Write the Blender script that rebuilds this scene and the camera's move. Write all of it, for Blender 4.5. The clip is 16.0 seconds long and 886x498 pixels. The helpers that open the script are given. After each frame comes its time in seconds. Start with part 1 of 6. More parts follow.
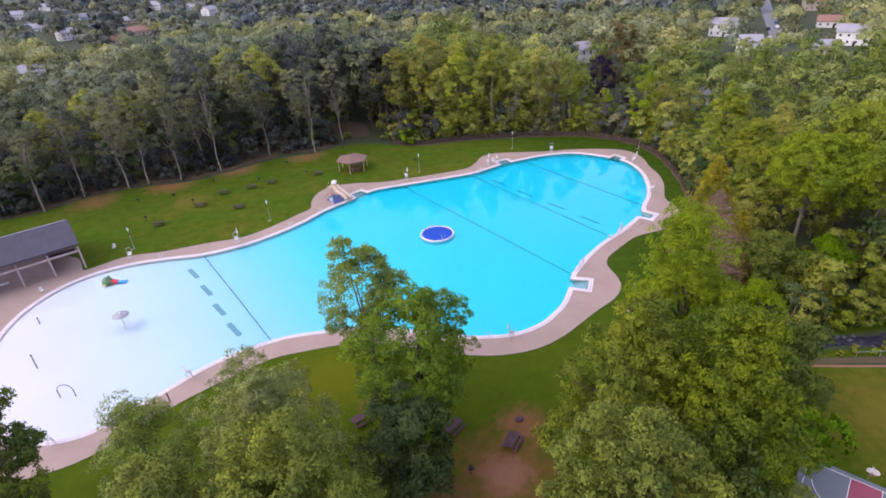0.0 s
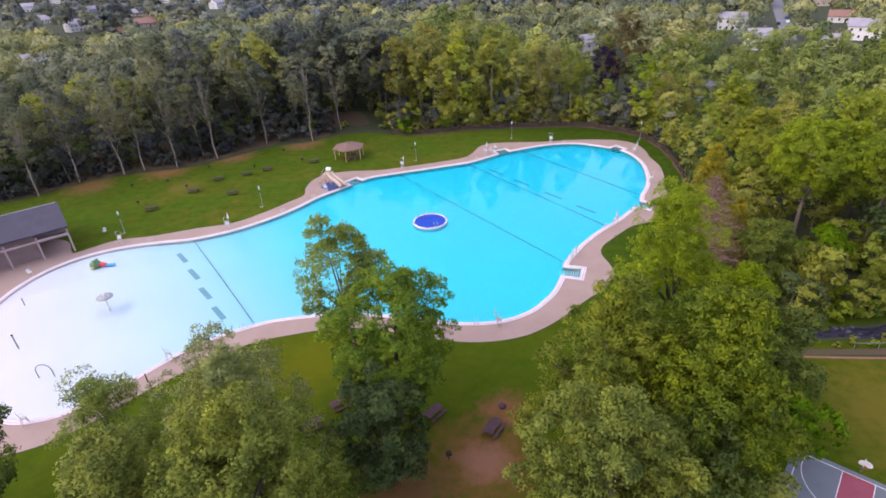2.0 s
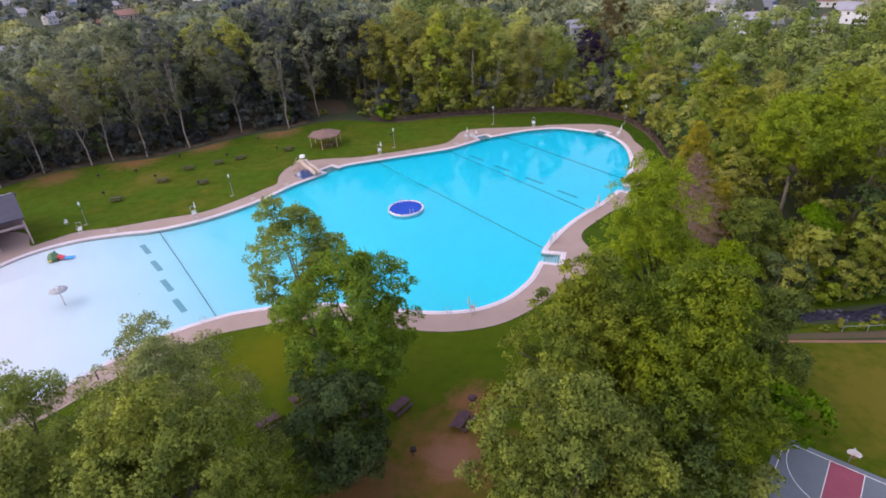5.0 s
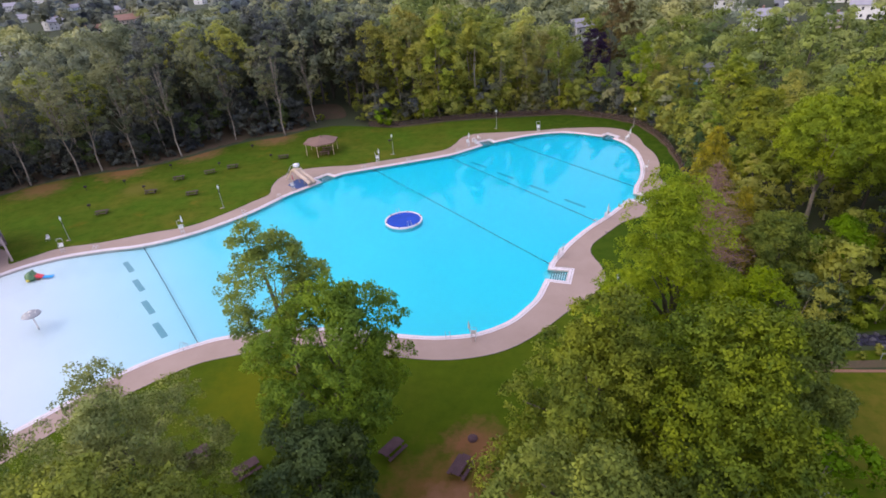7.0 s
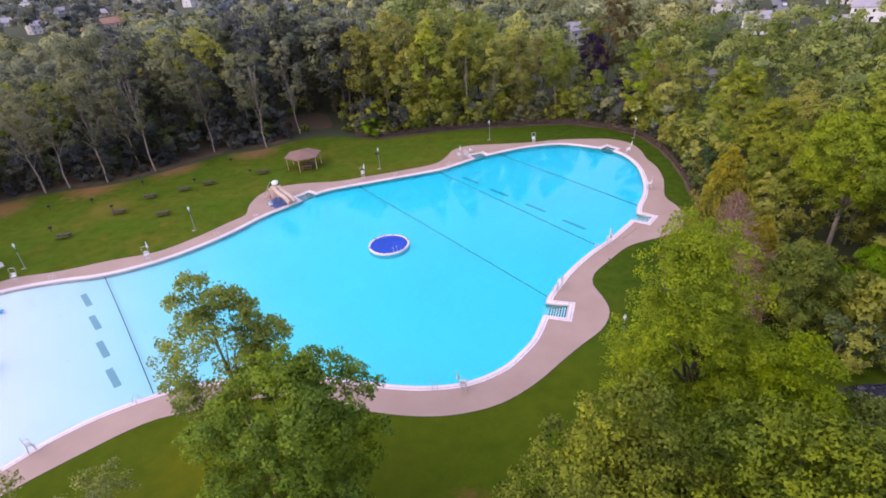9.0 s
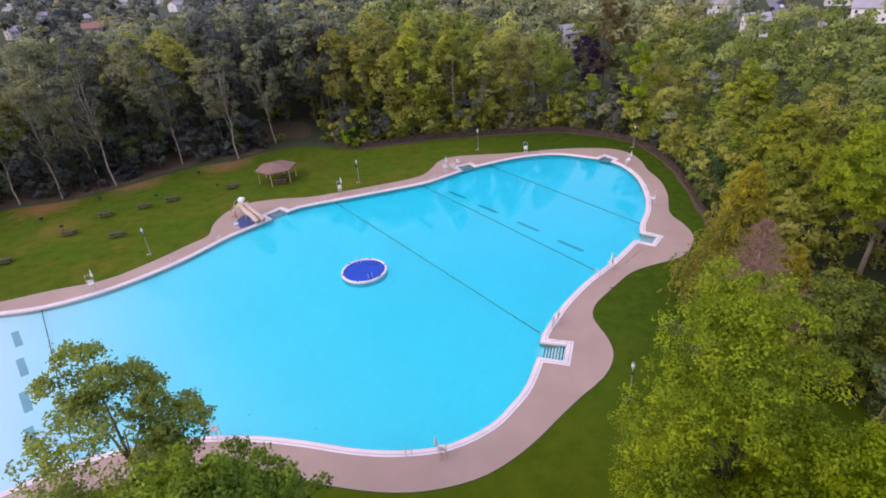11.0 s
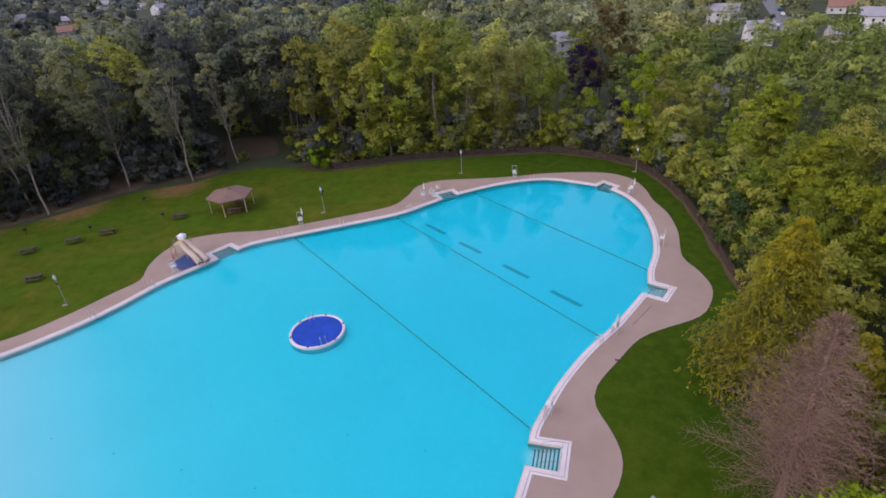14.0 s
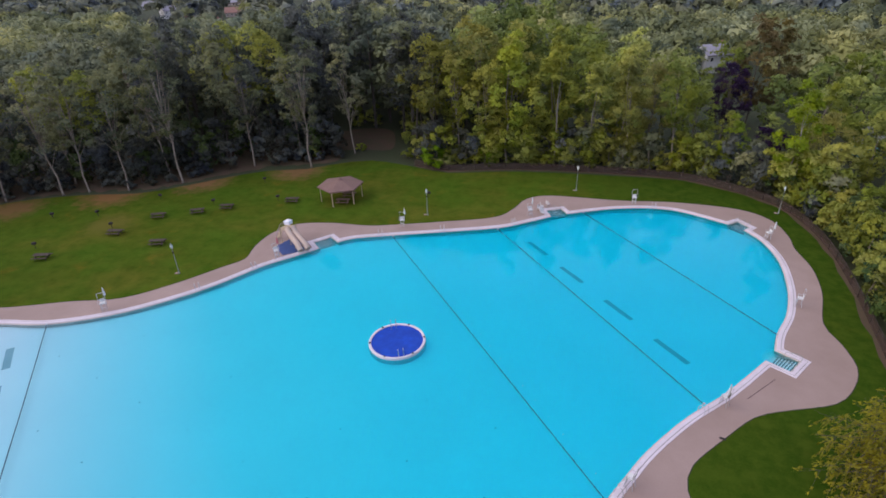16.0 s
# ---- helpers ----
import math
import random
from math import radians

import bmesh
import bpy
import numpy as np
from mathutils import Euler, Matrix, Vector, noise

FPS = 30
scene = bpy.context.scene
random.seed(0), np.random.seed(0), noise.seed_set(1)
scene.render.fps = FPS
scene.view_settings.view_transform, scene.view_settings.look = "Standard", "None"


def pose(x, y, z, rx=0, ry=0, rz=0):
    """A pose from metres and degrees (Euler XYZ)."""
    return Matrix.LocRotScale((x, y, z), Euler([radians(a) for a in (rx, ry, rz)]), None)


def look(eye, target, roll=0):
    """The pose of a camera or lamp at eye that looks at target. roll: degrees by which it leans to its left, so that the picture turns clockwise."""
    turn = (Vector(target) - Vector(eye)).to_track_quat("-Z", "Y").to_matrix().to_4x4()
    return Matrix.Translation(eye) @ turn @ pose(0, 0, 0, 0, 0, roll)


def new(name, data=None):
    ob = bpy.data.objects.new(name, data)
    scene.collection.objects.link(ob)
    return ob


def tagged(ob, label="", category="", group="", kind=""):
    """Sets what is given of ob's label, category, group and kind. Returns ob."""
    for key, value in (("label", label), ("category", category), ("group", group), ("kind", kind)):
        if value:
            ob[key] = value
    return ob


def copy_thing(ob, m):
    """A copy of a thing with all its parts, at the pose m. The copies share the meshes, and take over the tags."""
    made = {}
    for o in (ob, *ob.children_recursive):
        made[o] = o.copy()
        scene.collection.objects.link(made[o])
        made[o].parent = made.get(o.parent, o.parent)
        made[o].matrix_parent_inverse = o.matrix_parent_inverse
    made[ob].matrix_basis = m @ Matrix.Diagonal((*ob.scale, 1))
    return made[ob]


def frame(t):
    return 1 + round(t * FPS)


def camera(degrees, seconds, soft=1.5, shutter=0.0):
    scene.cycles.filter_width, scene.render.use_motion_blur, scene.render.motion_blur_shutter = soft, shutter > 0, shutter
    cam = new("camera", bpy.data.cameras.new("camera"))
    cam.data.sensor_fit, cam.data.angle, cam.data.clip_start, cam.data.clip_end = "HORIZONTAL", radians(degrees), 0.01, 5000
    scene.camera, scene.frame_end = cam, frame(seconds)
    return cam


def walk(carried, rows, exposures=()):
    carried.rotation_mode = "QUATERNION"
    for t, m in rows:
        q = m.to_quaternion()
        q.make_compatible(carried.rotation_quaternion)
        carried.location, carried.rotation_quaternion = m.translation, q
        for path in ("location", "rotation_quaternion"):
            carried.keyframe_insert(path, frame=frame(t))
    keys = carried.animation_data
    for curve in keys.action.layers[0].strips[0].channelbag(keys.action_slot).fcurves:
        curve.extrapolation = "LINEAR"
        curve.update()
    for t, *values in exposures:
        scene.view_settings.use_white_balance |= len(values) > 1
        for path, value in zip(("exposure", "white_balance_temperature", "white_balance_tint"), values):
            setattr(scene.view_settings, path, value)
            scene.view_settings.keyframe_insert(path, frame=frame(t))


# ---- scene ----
cam = camera(78.0, 16.0, 1.7)
PATH = [
    (0, (1.547, 0.614, 49.507), (1.499, 2.368, 48.548), -3.5),
    (0.5, (2.477, 0.462, 48.726), (2.42, 2.219, 47.771), -3.5),
    (1, (3.079, 0.721, 48.125), (3.023, 2.476, 47.167), -3.4),
    (1.5, (3.582, 1.222, 47.658), (3.519, 2.972, 46.692), -3.3),
    (2, (4.282, 1.253, 46.877), (4.207, 3.003, 45.911), -3.2),
    (2.5, (4.969, 1.445, 46.137), (4.905, 3.196, 45.172), -3.2),
    (3, (5.591, 1.659, 45.38), (5.536, 3.409, 44.414), -3.3),
    (3.5, (6.333, 2.172, 44.666), (6.273, 3.92, 43.695), -3.2),
    (4, (6.677, 2.612, 44.353), (6.623, 4.355, 43.373), -3.3),
    (6.5, (8.01, 8.293, 43.176), (7.943, 10.031, 42.188), -4.2),
    (7, (8.199, 10.212, 43.073), (8.126, 11.952, 42.089), -4.4),
    (7.5, (8.264, 12.236, 42.944), (8.205, 13.979, 41.963), -4.4),
    (8, (8.479, 14.467, 42.899), (8.431, 16.209, 41.917), -4.5),
    (8.5, (8.747, 16.718, 42.947), (8.702, 18.46, 41.966), -4.5),
    (9, (9.266, 18.879, 42.938), (9.21, 20.621, 41.956), -4.5),
    (11.5, (11.569, 31.382, 40.347), (11.542, 33.131, 39.378), -4.5),
    (12, (12.115, 34.001, 39.976), (12.092, 35.75, 39.006), -4.4),
    (12.5, (12.574, 36.41, 39.927), (12.536, 38.159, 38.958), -4.2),
    (13, (13.051, 39.031, 39.63), (13.016, 40.784, 38.669), -4.2),
    (13.5, (13.633, 41.643, 39.608), (13.621, 43.399, 38.651), -4.2),
    (14, (14.105, 43.72, 39.663), (14.097, 45.475, 38.703), -4.1),
    (14.5, (14.6, 45.297, 39.735), (14.571, 47.051, 38.776), -3.8),
    (15, (14.977, 46.75, 39.885), (14.879, 48.502, 38.926), -3.5),
    (15.5, (15.086, 47.752, 39.918), (14.858, 49.496, 38.966), -2.8),
    (16, (15.326, 48.488, 40.04), (14.927, 50.203, 39.091), -2.1),
]
EXPOSURES = [(0, 0.73, 6500, 17), (1.5, 0.76, 6650, 18), (3.0, 0.73, 6650, 18), (3.6, 0.56, 6600, 17), (7, 0.58, 6600, 15), (9, 0.71, 6650, 24), (12.5, 0.30, 6700, 18), (16, 0.13, 6400, 14)]
walk(cam, [(t, look(eye, target, roll)) for t, eye, target, roll in PATH], EXPOSURES)

# ---- light ----
world = bpy.data.worlds.new("world")
scene.world = world
world.use_nodes = True
wn = world.node_tree
wn.nodes.clear()


def wnode(kind, **values):
    n = wn.nodes.new(kind)
    for key, value in values.items():
        n.inputs[key].default_value = value
    return n


SUN_ELEVATION, SUN_TURN = radians(30), radians(-108)   # turn: clockwise from +y
sky = wnode("ShaderNodeTexSky")
sky.sky_type = "NISHITA"
sky.sun_disc = False
sky.sun_elevation = SUN_ELEVATION
sky.sun_rotation = SUN_TURN
sky.dust_density = 2.0
where = wnode("ShaderNodeTexCoord")
stretch = wnode("ShaderNodeMapping")
stretch.inputs["Scale"].default_value = (1.0, 1.0, 2.6)
cloud = wnode("ShaderNodeTexNoise", Scale=2.3, Detail=6.0, Roughness=0.55)
edge = wnode("ShaderNodeMapRange")
for key, value in (("From Min", 0.36), ("From Max", 0.62), ("To Min", 0.45), ("To Max", 1.0)):
    edge.inputs[key].default_value = value
blend = wnode("ShaderNodeMix")
blend.data_type = "RGBA"
blend.inputs["B"].default_value = (6.2, 6.6, 8.6, 1)
back = wnode("ShaderNodeBackground", Strength=0.134)
out = wnode("ShaderNodeOutputWorld")
for a, b in ((where.outputs["Generated"], stretch.inputs["Vector"]), (stretch.outputs["Vector"], cloud.inputs["Vector"]),
             (cloud.outputs["Fac"], edge.inputs["Value"]), (edge.outputs["Result"], blend.inputs["Factor"]),
             (sky.outputs["Color"], blend.inputs["A"]), (blend.outputs["Result"], back.inputs["Color"]),
             (back.outputs["Background"], out.inputs["Surface"])):
    wn.links.new(a, b)

sun = new("sun", bpy.data.lights.new("sun", "SUN"))
sun.data.energy, sun.data.angle, sun.data.color = 2.3, radians(75), (1.0, 0.90, 0.74)
away = Vector((math.sin(SUN_TURN) * math.cos(SUN_ELEVATION), math.cos(SUN_TURN) * math.cos(SUN_ELEVATION), math.sin(SUN_ELEVATION)))
sun.matrix_basis = look(away * 300, (0, 0, 0))


# ---- materials ----
def blank(name):
    m = bpy.data.materials.new(name)
    m.use_nodes = True
    nt = m.node_tree
    nt.nodes.clear()
    return m, nt, nt.nodes.new("ShaderNodeOutputMaterial")


def add(nt, kind, **values):
    n = nt.nodes.new(kind)
    for key, value in values.items():
        n.inputs[key.replace("_", " ")].default_value = value
    return n


def rgba(c):
    return (c[0], c[1], c[2], 1.0)


def mixed(nt, a, b, fac, mode="MIX"):
    """A colour mix; a, b and fac are sockets or values."""
    n = nt.nodes.new("ShaderNodeMix")
    n.data_type, n.blend_type = "RGBA", mode
    for key, v in (("A", a), ("B", b), ("Factor", fac)):
        if isinstance(v, bpy.types.NodeSocket):
            nt.links.new(v, n.inputs[key])
        else:
            n.inputs[key].default_value = rgba(v) if key != "Factor" else v
    return n.outputs["Result"]


def noise_at(nt, scale, detail=4.0, rough=0.6, low=0.35, high=0.65, vector=None):
    if vector is None:
        vector = nt.nodes.new("ShaderNodeNewGeometry").outputs["Position"]
    n = add(nt, "ShaderNodeTexNoise", Scale=scale, Detail=detail, Roughness=rough)
    nt.links.new(vector, n.inputs["Vector"])
    r = add(nt, "ShaderNodeMapRange", From_Min=low, From_Max=high)
    nt.links.new(n.outputs["Fac"], r.inputs["Value"])
    return r.outputs["Result"], n.outputs["Fac"]


def surface(name, base, fleck, stain, fine=8.0, wide=0.25, rough=0.8, bump=0.15, depth=0.02, metal=0.0, spread=0.6):
    """A matt or glossy solid: base colour, a fleck at a fine scale and a stain at a wide one, and fine relief."""
    m, nt, o = blank(name)
    f, raw = noise_at(nt, fine)
    w, _ = noise_at(nt, wide, 5.0, 0.62)
    scaled = nt.nodes.new("ShaderNodeMath")
    scaled.operation = "MULTIPLY"
    nt.links.new(w, scaled.inputs[0])
    scaled.inputs[1].default_value = spread
    c = mixed(nt, mixed(nt, base, fleck, f), stain, scaled.outputs[0])
    p = add(nt, "ShaderNodeBsdfPrincipled", Roughness=rough, Metallic=metal)
    nt.links.new(c, p.inputs["Base Color"])
    b = add(nt, "ShaderNodeBump", Strength=bump, Distance=depth)
    nt.links.new(raw, b.inputs["Height"])
    nt.links.new(b.outputs["Normal"], p.inputs["Normal"])
    nt.links.new(p.outputs["BSDF"], o.inputs["Surface"])
    return m


def foliage(name, deep, bright, tree_shift=0.5, through_light=0.45, patch=0.9, sway=0.22, joined=False):
    """Leaves: every leaf its own tone between two greens, every tree a little lighter or darker."""
    m, nt, o = blank(name)
    geo = nt.nodes.new("ShaderNodeNewGeometry")
    info = nt.nodes.new("ShaderNodeObjectInfo")
    w, _ = noise_at(nt, patch, 3.0, 0.55, 0.3, 0.7)
    tone = nt.nodes.new("ShaderNodeMath")
    tone.operation = "MULTIPLY_ADD"
    nt.links.new(geo.outputs["Random Per Island"], tone.inputs[0])
    tone.inputs[1].default_value = 0.07 if joined else 0.22
    half = nt.nodes.new("ShaderNodeMath")
    half.operation = "MULTIPLY"
    nt.links.new(w, half.inputs[0])
    half.inputs[1].default_value = 0.93 if joined else 0.78
    nt.links.new(half.outputs[0], tone.inputs[2])
    c = mixed(nt, deep, bright, tone.outputs[0])
    big, _ = noise_at(nt, patch * 0.22, 2.0, 0.5, 0.3, 0.7)
    c = mixed(nt, mixed(nt, c, (1 - sway, 1 - sway * 0.75, 1.0), 1.0, "MULTIPLY"), mixed(nt, c, (1 + sway * 1.15, 1 + sway * 0.75, 1 - sway * 0.6), 1.0, "MULTIPLY"), big)
    own = info.outputs["Random"]
    if joined:                       # many trees in one mesh: each carries its own tone
        mark = nt.nodes.new("ShaderNodeAttribute")
        mark.attribute_name = "tone"
        own = mark.outputs["Fac"]
    hsv = nt.nodes.new("ShaderNodeHueSaturation")
    for key, lo, hi in (("Hue", 0.517, 0.487), ("Value", 1 - tree_shift * 0.5, 1 + tree_shift * 0.6), ("Saturation", 1.10, 0.95)):
        r = add(nt, "ShaderNodeMapRange", To_Min=lo, To_Max=hi)
        nt.links.new(own, r.inputs["Value"])
        nt.links.new(r.outputs["Result"], hsv.inputs[key])
    nt.links.new(c, hsv.inputs["Color"])
    p = add(nt, "ShaderNodeBsdfPrincipled", Roughness=0.7)
    p.inputs["Specular IOR Level"].default_value = 0.22
    t = nt.nodes.new("ShaderNodeBsdfTranslucent")
    s = nt.nodes.new("ShaderNodeMixShader")
    s.inputs[0].default_value = through_light
    for sh in (p.inputs["Base Color"], t.inputs["Color"]):
        nt.links.new(hsv.outputs["Color"], sh)
    nt.links.new(p.outputs["BSDF"], s.inputs[1])
    nt.links.new(t.outputs["BSDF"], s.inputs[2])
    nt.links.new(s.outputs["Shader"], o.inputs["Surface"])
    return m


def lawn_material(name):
    m, nt, o = blank(name)
    blades, raw = noise_at(nt, 5.0, 6.0, 0.7)
    patchy, _ = noise_at(nt, 0.12, 5.0, 0.6)
    dry, _ = noise_at(nt, 0.07, 6.0, 0.65, 0.48, 0.74)
    c = mixed(nt, (0.045, 0.084, 0.006), (0.066, 0.112, 0.010), blades)
    c = mixed(nt, c, (0.064, 0.086, 0.008), patchy)
    c = mixed(nt, c, (0.105, 0.10, 0.014), dry)
    tufts, _ = noise_at(nt, 0.42, 6.0, 0.7, 0.42, 0.66)
    c = mixed(nt, c, mixed(nt, c, (0.62, 0.74, 0.6), 1.0, "MULTIPLY"), tufts)
    rust, _ = noise_at(nt, 0.19, 5.0, 0.7, 0.58, 0.74)
    c = mixed(nt, c, mixed(nt, c, (1.75, 1.0, 1.2), 1.0, "MULTIPLY"), rust)
    # darker, greener grass towards the eastern side
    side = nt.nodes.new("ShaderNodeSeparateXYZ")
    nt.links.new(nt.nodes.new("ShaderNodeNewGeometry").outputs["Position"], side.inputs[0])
    eastward = add(nt, "ShaderNodeMapRange", From_Min=14.0, From_Max=34.0, To_Max=0.85)
    nt.links.new(side.outputs["X"], eastward.inputs["Value"])
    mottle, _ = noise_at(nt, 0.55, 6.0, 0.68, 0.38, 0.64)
    c = mixed(nt, c, mixed(nt, mixed(nt, (0.014, 0.042, 0.002), (0.025, 0.056, 0.004), blades), (0.042, 0.070, 0.006), mottle), eastward.outputs["Result"])
    # the trees' shade on the picnic lawn, painted in as darker grass
    thin = add(nt, "ShaderNodeMapRange", From_Min=78.0, From_Max=62.0, To_Max=0.7)
    nt.links.new(side.outputs["Y"], thin.inputs["Value"])
    c = mixed(nt, c, mixed(nt, (0.040, 0.064, 0.003), (0.060, 0.084, 0.004), mottle), thin.outputs["Result"])
    # worn bare earth under the picnic trees and along the wood
    geo = nt.nodes.new("ShaderNodeNewGeometry")
    for centre, radius, tone in (((5.6, 40.6, 0), 8.0, (0.165, 0.078, 0.030)), ((5.8, 40.2, 0), 3.4, (0.24, 0.118, 0.080)), ((-2.0, 36.0, 0), 6.0, (0.15, 0.072, 0.036)), ((-9.4, 51.2, 0), 2.6, (0.19, 0.085, 0.05)), ((-15.5, 57.0, 0), 8.0, (0.095, 0.100, 0.005)), ((8.4, 47.4, 0), 3.6, (0.21, 0.088, 0.045)),
                                 ((-57.0, 142.0, 0), 7.0, (0.20, 0.10, 0.05)), ((-71.0, 133.0, 0), 7.5, (0.21, 0.10, 0.045)), ((-86.0, 124.0, 0), 7.0, (0.17, 0.09, 0.04)),
                                 ((-40.0, 151.0, 0), 7.0, (0.19, 0.10, 0.05)), ((-62.0, 121.0, 0), 5.0, (0.11, 0.10, 0.02)), ((52.0, 45.0, 0), 13.0, (0.125, 0.100, 0.016)), ((30.0, 62.0, 0), 6.0, (0.07, 0.075, 0.012))):
        d = nt.nodes.new("ShaderNodeVectorMath")
        d.operation = "DISTANCE"
        nt.links.new(geo.outputs["Position"], d.inputs[0])
        d.inputs[1].default_value = centre
        ragged = add(nt, "ShaderNodeTexNoise", Scale=0.6, Detail=5.0, Roughness=0.65)
        nt.links.new(geo.outputs["Position"], ragged.inputs["Vector"])
        wob = nt.nodes.new("ShaderNodeMath")
        wob.operation = "MULTIPLY_ADD"
        nt.links.new(ragged.outputs["Fac"], wob.inputs[0])
        wob.inputs[1].default_value = radius * 1.5
        nt.links.new(d.outputs["Value"], wob.inputs[2])
        r = add(nt, "ShaderNodeMapRange", From_Min=radius * 1.75, From_Max=radius * 1.05, To_Max=0.8)
        nt.links.new(wob.outputs[0], r.inputs["Value"])
        c = mixed(nt, c, tone, r.outputs["Result"])
    p = add(nt, "ShaderNodeBsdfPrincipled", Roughness=1.0)
    p.inputs["Specular IOR Level"].default_value = 0.04
    nt.links.new(c, p.inputs["Base Color"])
    b = add(nt, "ShaderNodeBump", Strength=0.5, Distance=0.06)
    nt.links.new(raw, b.inputs["Height"])
    nt.links.new(b.outputs["Normal"], p.inputs["Normal"])
    nt.links.new(p.outputs["BSDF"], o.inputs["Surface"])
    return m


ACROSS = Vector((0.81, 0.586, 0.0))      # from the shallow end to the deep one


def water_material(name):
    """Clear water: a colour ramp across the pool paints in the tint of depth, and it mirrors the sky."""
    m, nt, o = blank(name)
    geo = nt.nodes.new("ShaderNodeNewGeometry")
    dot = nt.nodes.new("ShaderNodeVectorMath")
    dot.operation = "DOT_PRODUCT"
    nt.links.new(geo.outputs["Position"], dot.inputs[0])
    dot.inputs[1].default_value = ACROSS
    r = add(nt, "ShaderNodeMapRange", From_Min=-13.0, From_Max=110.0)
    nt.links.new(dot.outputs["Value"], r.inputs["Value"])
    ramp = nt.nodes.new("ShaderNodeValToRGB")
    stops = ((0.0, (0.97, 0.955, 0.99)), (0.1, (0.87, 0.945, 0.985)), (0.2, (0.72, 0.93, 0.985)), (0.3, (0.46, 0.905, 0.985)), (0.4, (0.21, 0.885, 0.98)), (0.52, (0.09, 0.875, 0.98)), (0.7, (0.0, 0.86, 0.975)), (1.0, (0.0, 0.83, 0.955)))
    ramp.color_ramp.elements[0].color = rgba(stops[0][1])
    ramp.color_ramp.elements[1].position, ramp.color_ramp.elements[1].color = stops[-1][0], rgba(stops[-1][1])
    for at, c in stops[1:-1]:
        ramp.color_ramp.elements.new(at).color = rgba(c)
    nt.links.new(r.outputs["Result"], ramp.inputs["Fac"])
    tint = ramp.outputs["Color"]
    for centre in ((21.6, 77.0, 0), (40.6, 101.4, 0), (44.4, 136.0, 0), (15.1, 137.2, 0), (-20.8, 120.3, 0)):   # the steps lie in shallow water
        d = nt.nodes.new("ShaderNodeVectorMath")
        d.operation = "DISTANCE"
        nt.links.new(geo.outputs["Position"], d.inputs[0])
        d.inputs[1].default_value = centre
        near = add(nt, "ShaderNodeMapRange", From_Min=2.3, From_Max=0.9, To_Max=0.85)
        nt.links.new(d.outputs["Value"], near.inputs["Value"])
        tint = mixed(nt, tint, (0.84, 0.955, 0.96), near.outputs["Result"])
    clear = nt.nodes.new("ShaderNodeBsdfTransparent")
    nt.links.new(tint, clear.inputs["Color"])
    gloss = add(nt, "ShaderNodeBsdfGlossy", Roughness=0.06)
    ripple = add(nt, "ShaderNodeTexNoise", Scale=1.6, Detail=4.0, Roughness=0.6)
    nt.links.new(geo.outputs["Position"], ripple.inputs["Vector"])
    b = add(nt, "ShaderNodeBump", Strength=0.06, Distance=0.05)
    nt.links.new(ripple.outputs["Fac"], b.inputs["Height"])
    nt.links.new(b.outputs["Normal"], gloss.inputs["Normal"])
    fr = add(nt, "ShaderNodeFresnel", IOR=1.24)
    s = nt.nodes.new("ShaderNodeMixShader")
    nt.links.new(fr.outputs["Fac"], s.inputs[0])
    nt.links.new(clear.outputs["BSDF"], s.inputs[1])
    nt.links.new(gloss.outputs["BSDF"], s.inputs[2])
    nt.links.new(s.outputs["Shader"], o.inputs["Surface"])
    return m


def mesh_fence_material(name):
    m, nt, o = blank(name)
    clear = nt.nodes.new("ShaderNodeBsdfTransparent")
    p = add(nt, "ShaderNodeBsdfPrincipled", Roughness=0.7)
    f, _ = noise_at(nt, 3.0)
    nt.links.new(mixed(nt, (0.060, 0.036, 0.032), (0.085, 0.052, 0.045), f), p.inputs["Base Color"])
    s = nt.nodes.new("ShaderNodeMixShader")
    s.inputs[0].default_value = 0.36
    nt.links.new(clear.outputs["BSDF"], s.inputs[1])
    nt.links.new(p.outputs["BSDF"], s.inputs[2])
    nt.links.new(s.outputs["Shader"], o.inputs["Surface"])
    return m


M_LAWN = lawn_material("lawn")
M_GROUND = surface("woodland_floor", (0.030, 0.036, 0.013), (0.024, 0.044, 0.008), (0.036, 0.034, 0.015), 1.2, 0.12, 0.95, 0.5, 0.15)
M_LITTER = surface("leaf_litter", (0.10, 0.055, 0.034), (0.07, 0.042, 0.027), (0.055, 0.055, 0.02), 4.0, 0.3, 0.95, 0.4, 0.06)
M_DECK = surface("broom_finished_concrete", (0.305, 0.216, 0.194), (0.336, 0.244, 0.218), (0.256, 0.178, 0.153), 14.0, 0.16, 0.85, 0.12, 0.01, 0, 0.7)
M_COPING = surface("white_coping_concrete", (0.60, 0.525, 0.585), (0.66, 0.585, 0.64), (0.50, 0.425, 0.47), 9.0, 0.5, 0.6, 0.08, 0.01)
M_GUTTER = surface("gutter_grating", (0.30, 0.27, 0.28), (0.36, 0.33, 0.33), (0.24, 0.21, 0.2), 20.0, 0.8, 0.7)
M_TILE = surface("waterline_band", (0.47, 0.40, 0.36), (0.52, 0.45, 0.42), (0.38, 0.34, 0.32), 9.0, 0.6, 0.5)
M_BASIN = surface("white_pool_paint", (0.77, 0.78, 0.80), (0.79, 0.80, 0.82), (0.72, 0.74, 0.77), 5.0, 0.09, 0.5, 0.05)
M_MARK = surface("grey_pool_marking", (0.27, 0.38, 0.42), (0.31, 0.42, 0.46), (0.23, 0.34, 0.38), 5.0, 0.5, 0.6)
M_ROPE = surface("dark_rope", (0.008, 0.022, 0.055), (0.012, 0.03, 0.07), (0.008, 0.018, 0.04), 12.0, 1.0, 0.9)
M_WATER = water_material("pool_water")
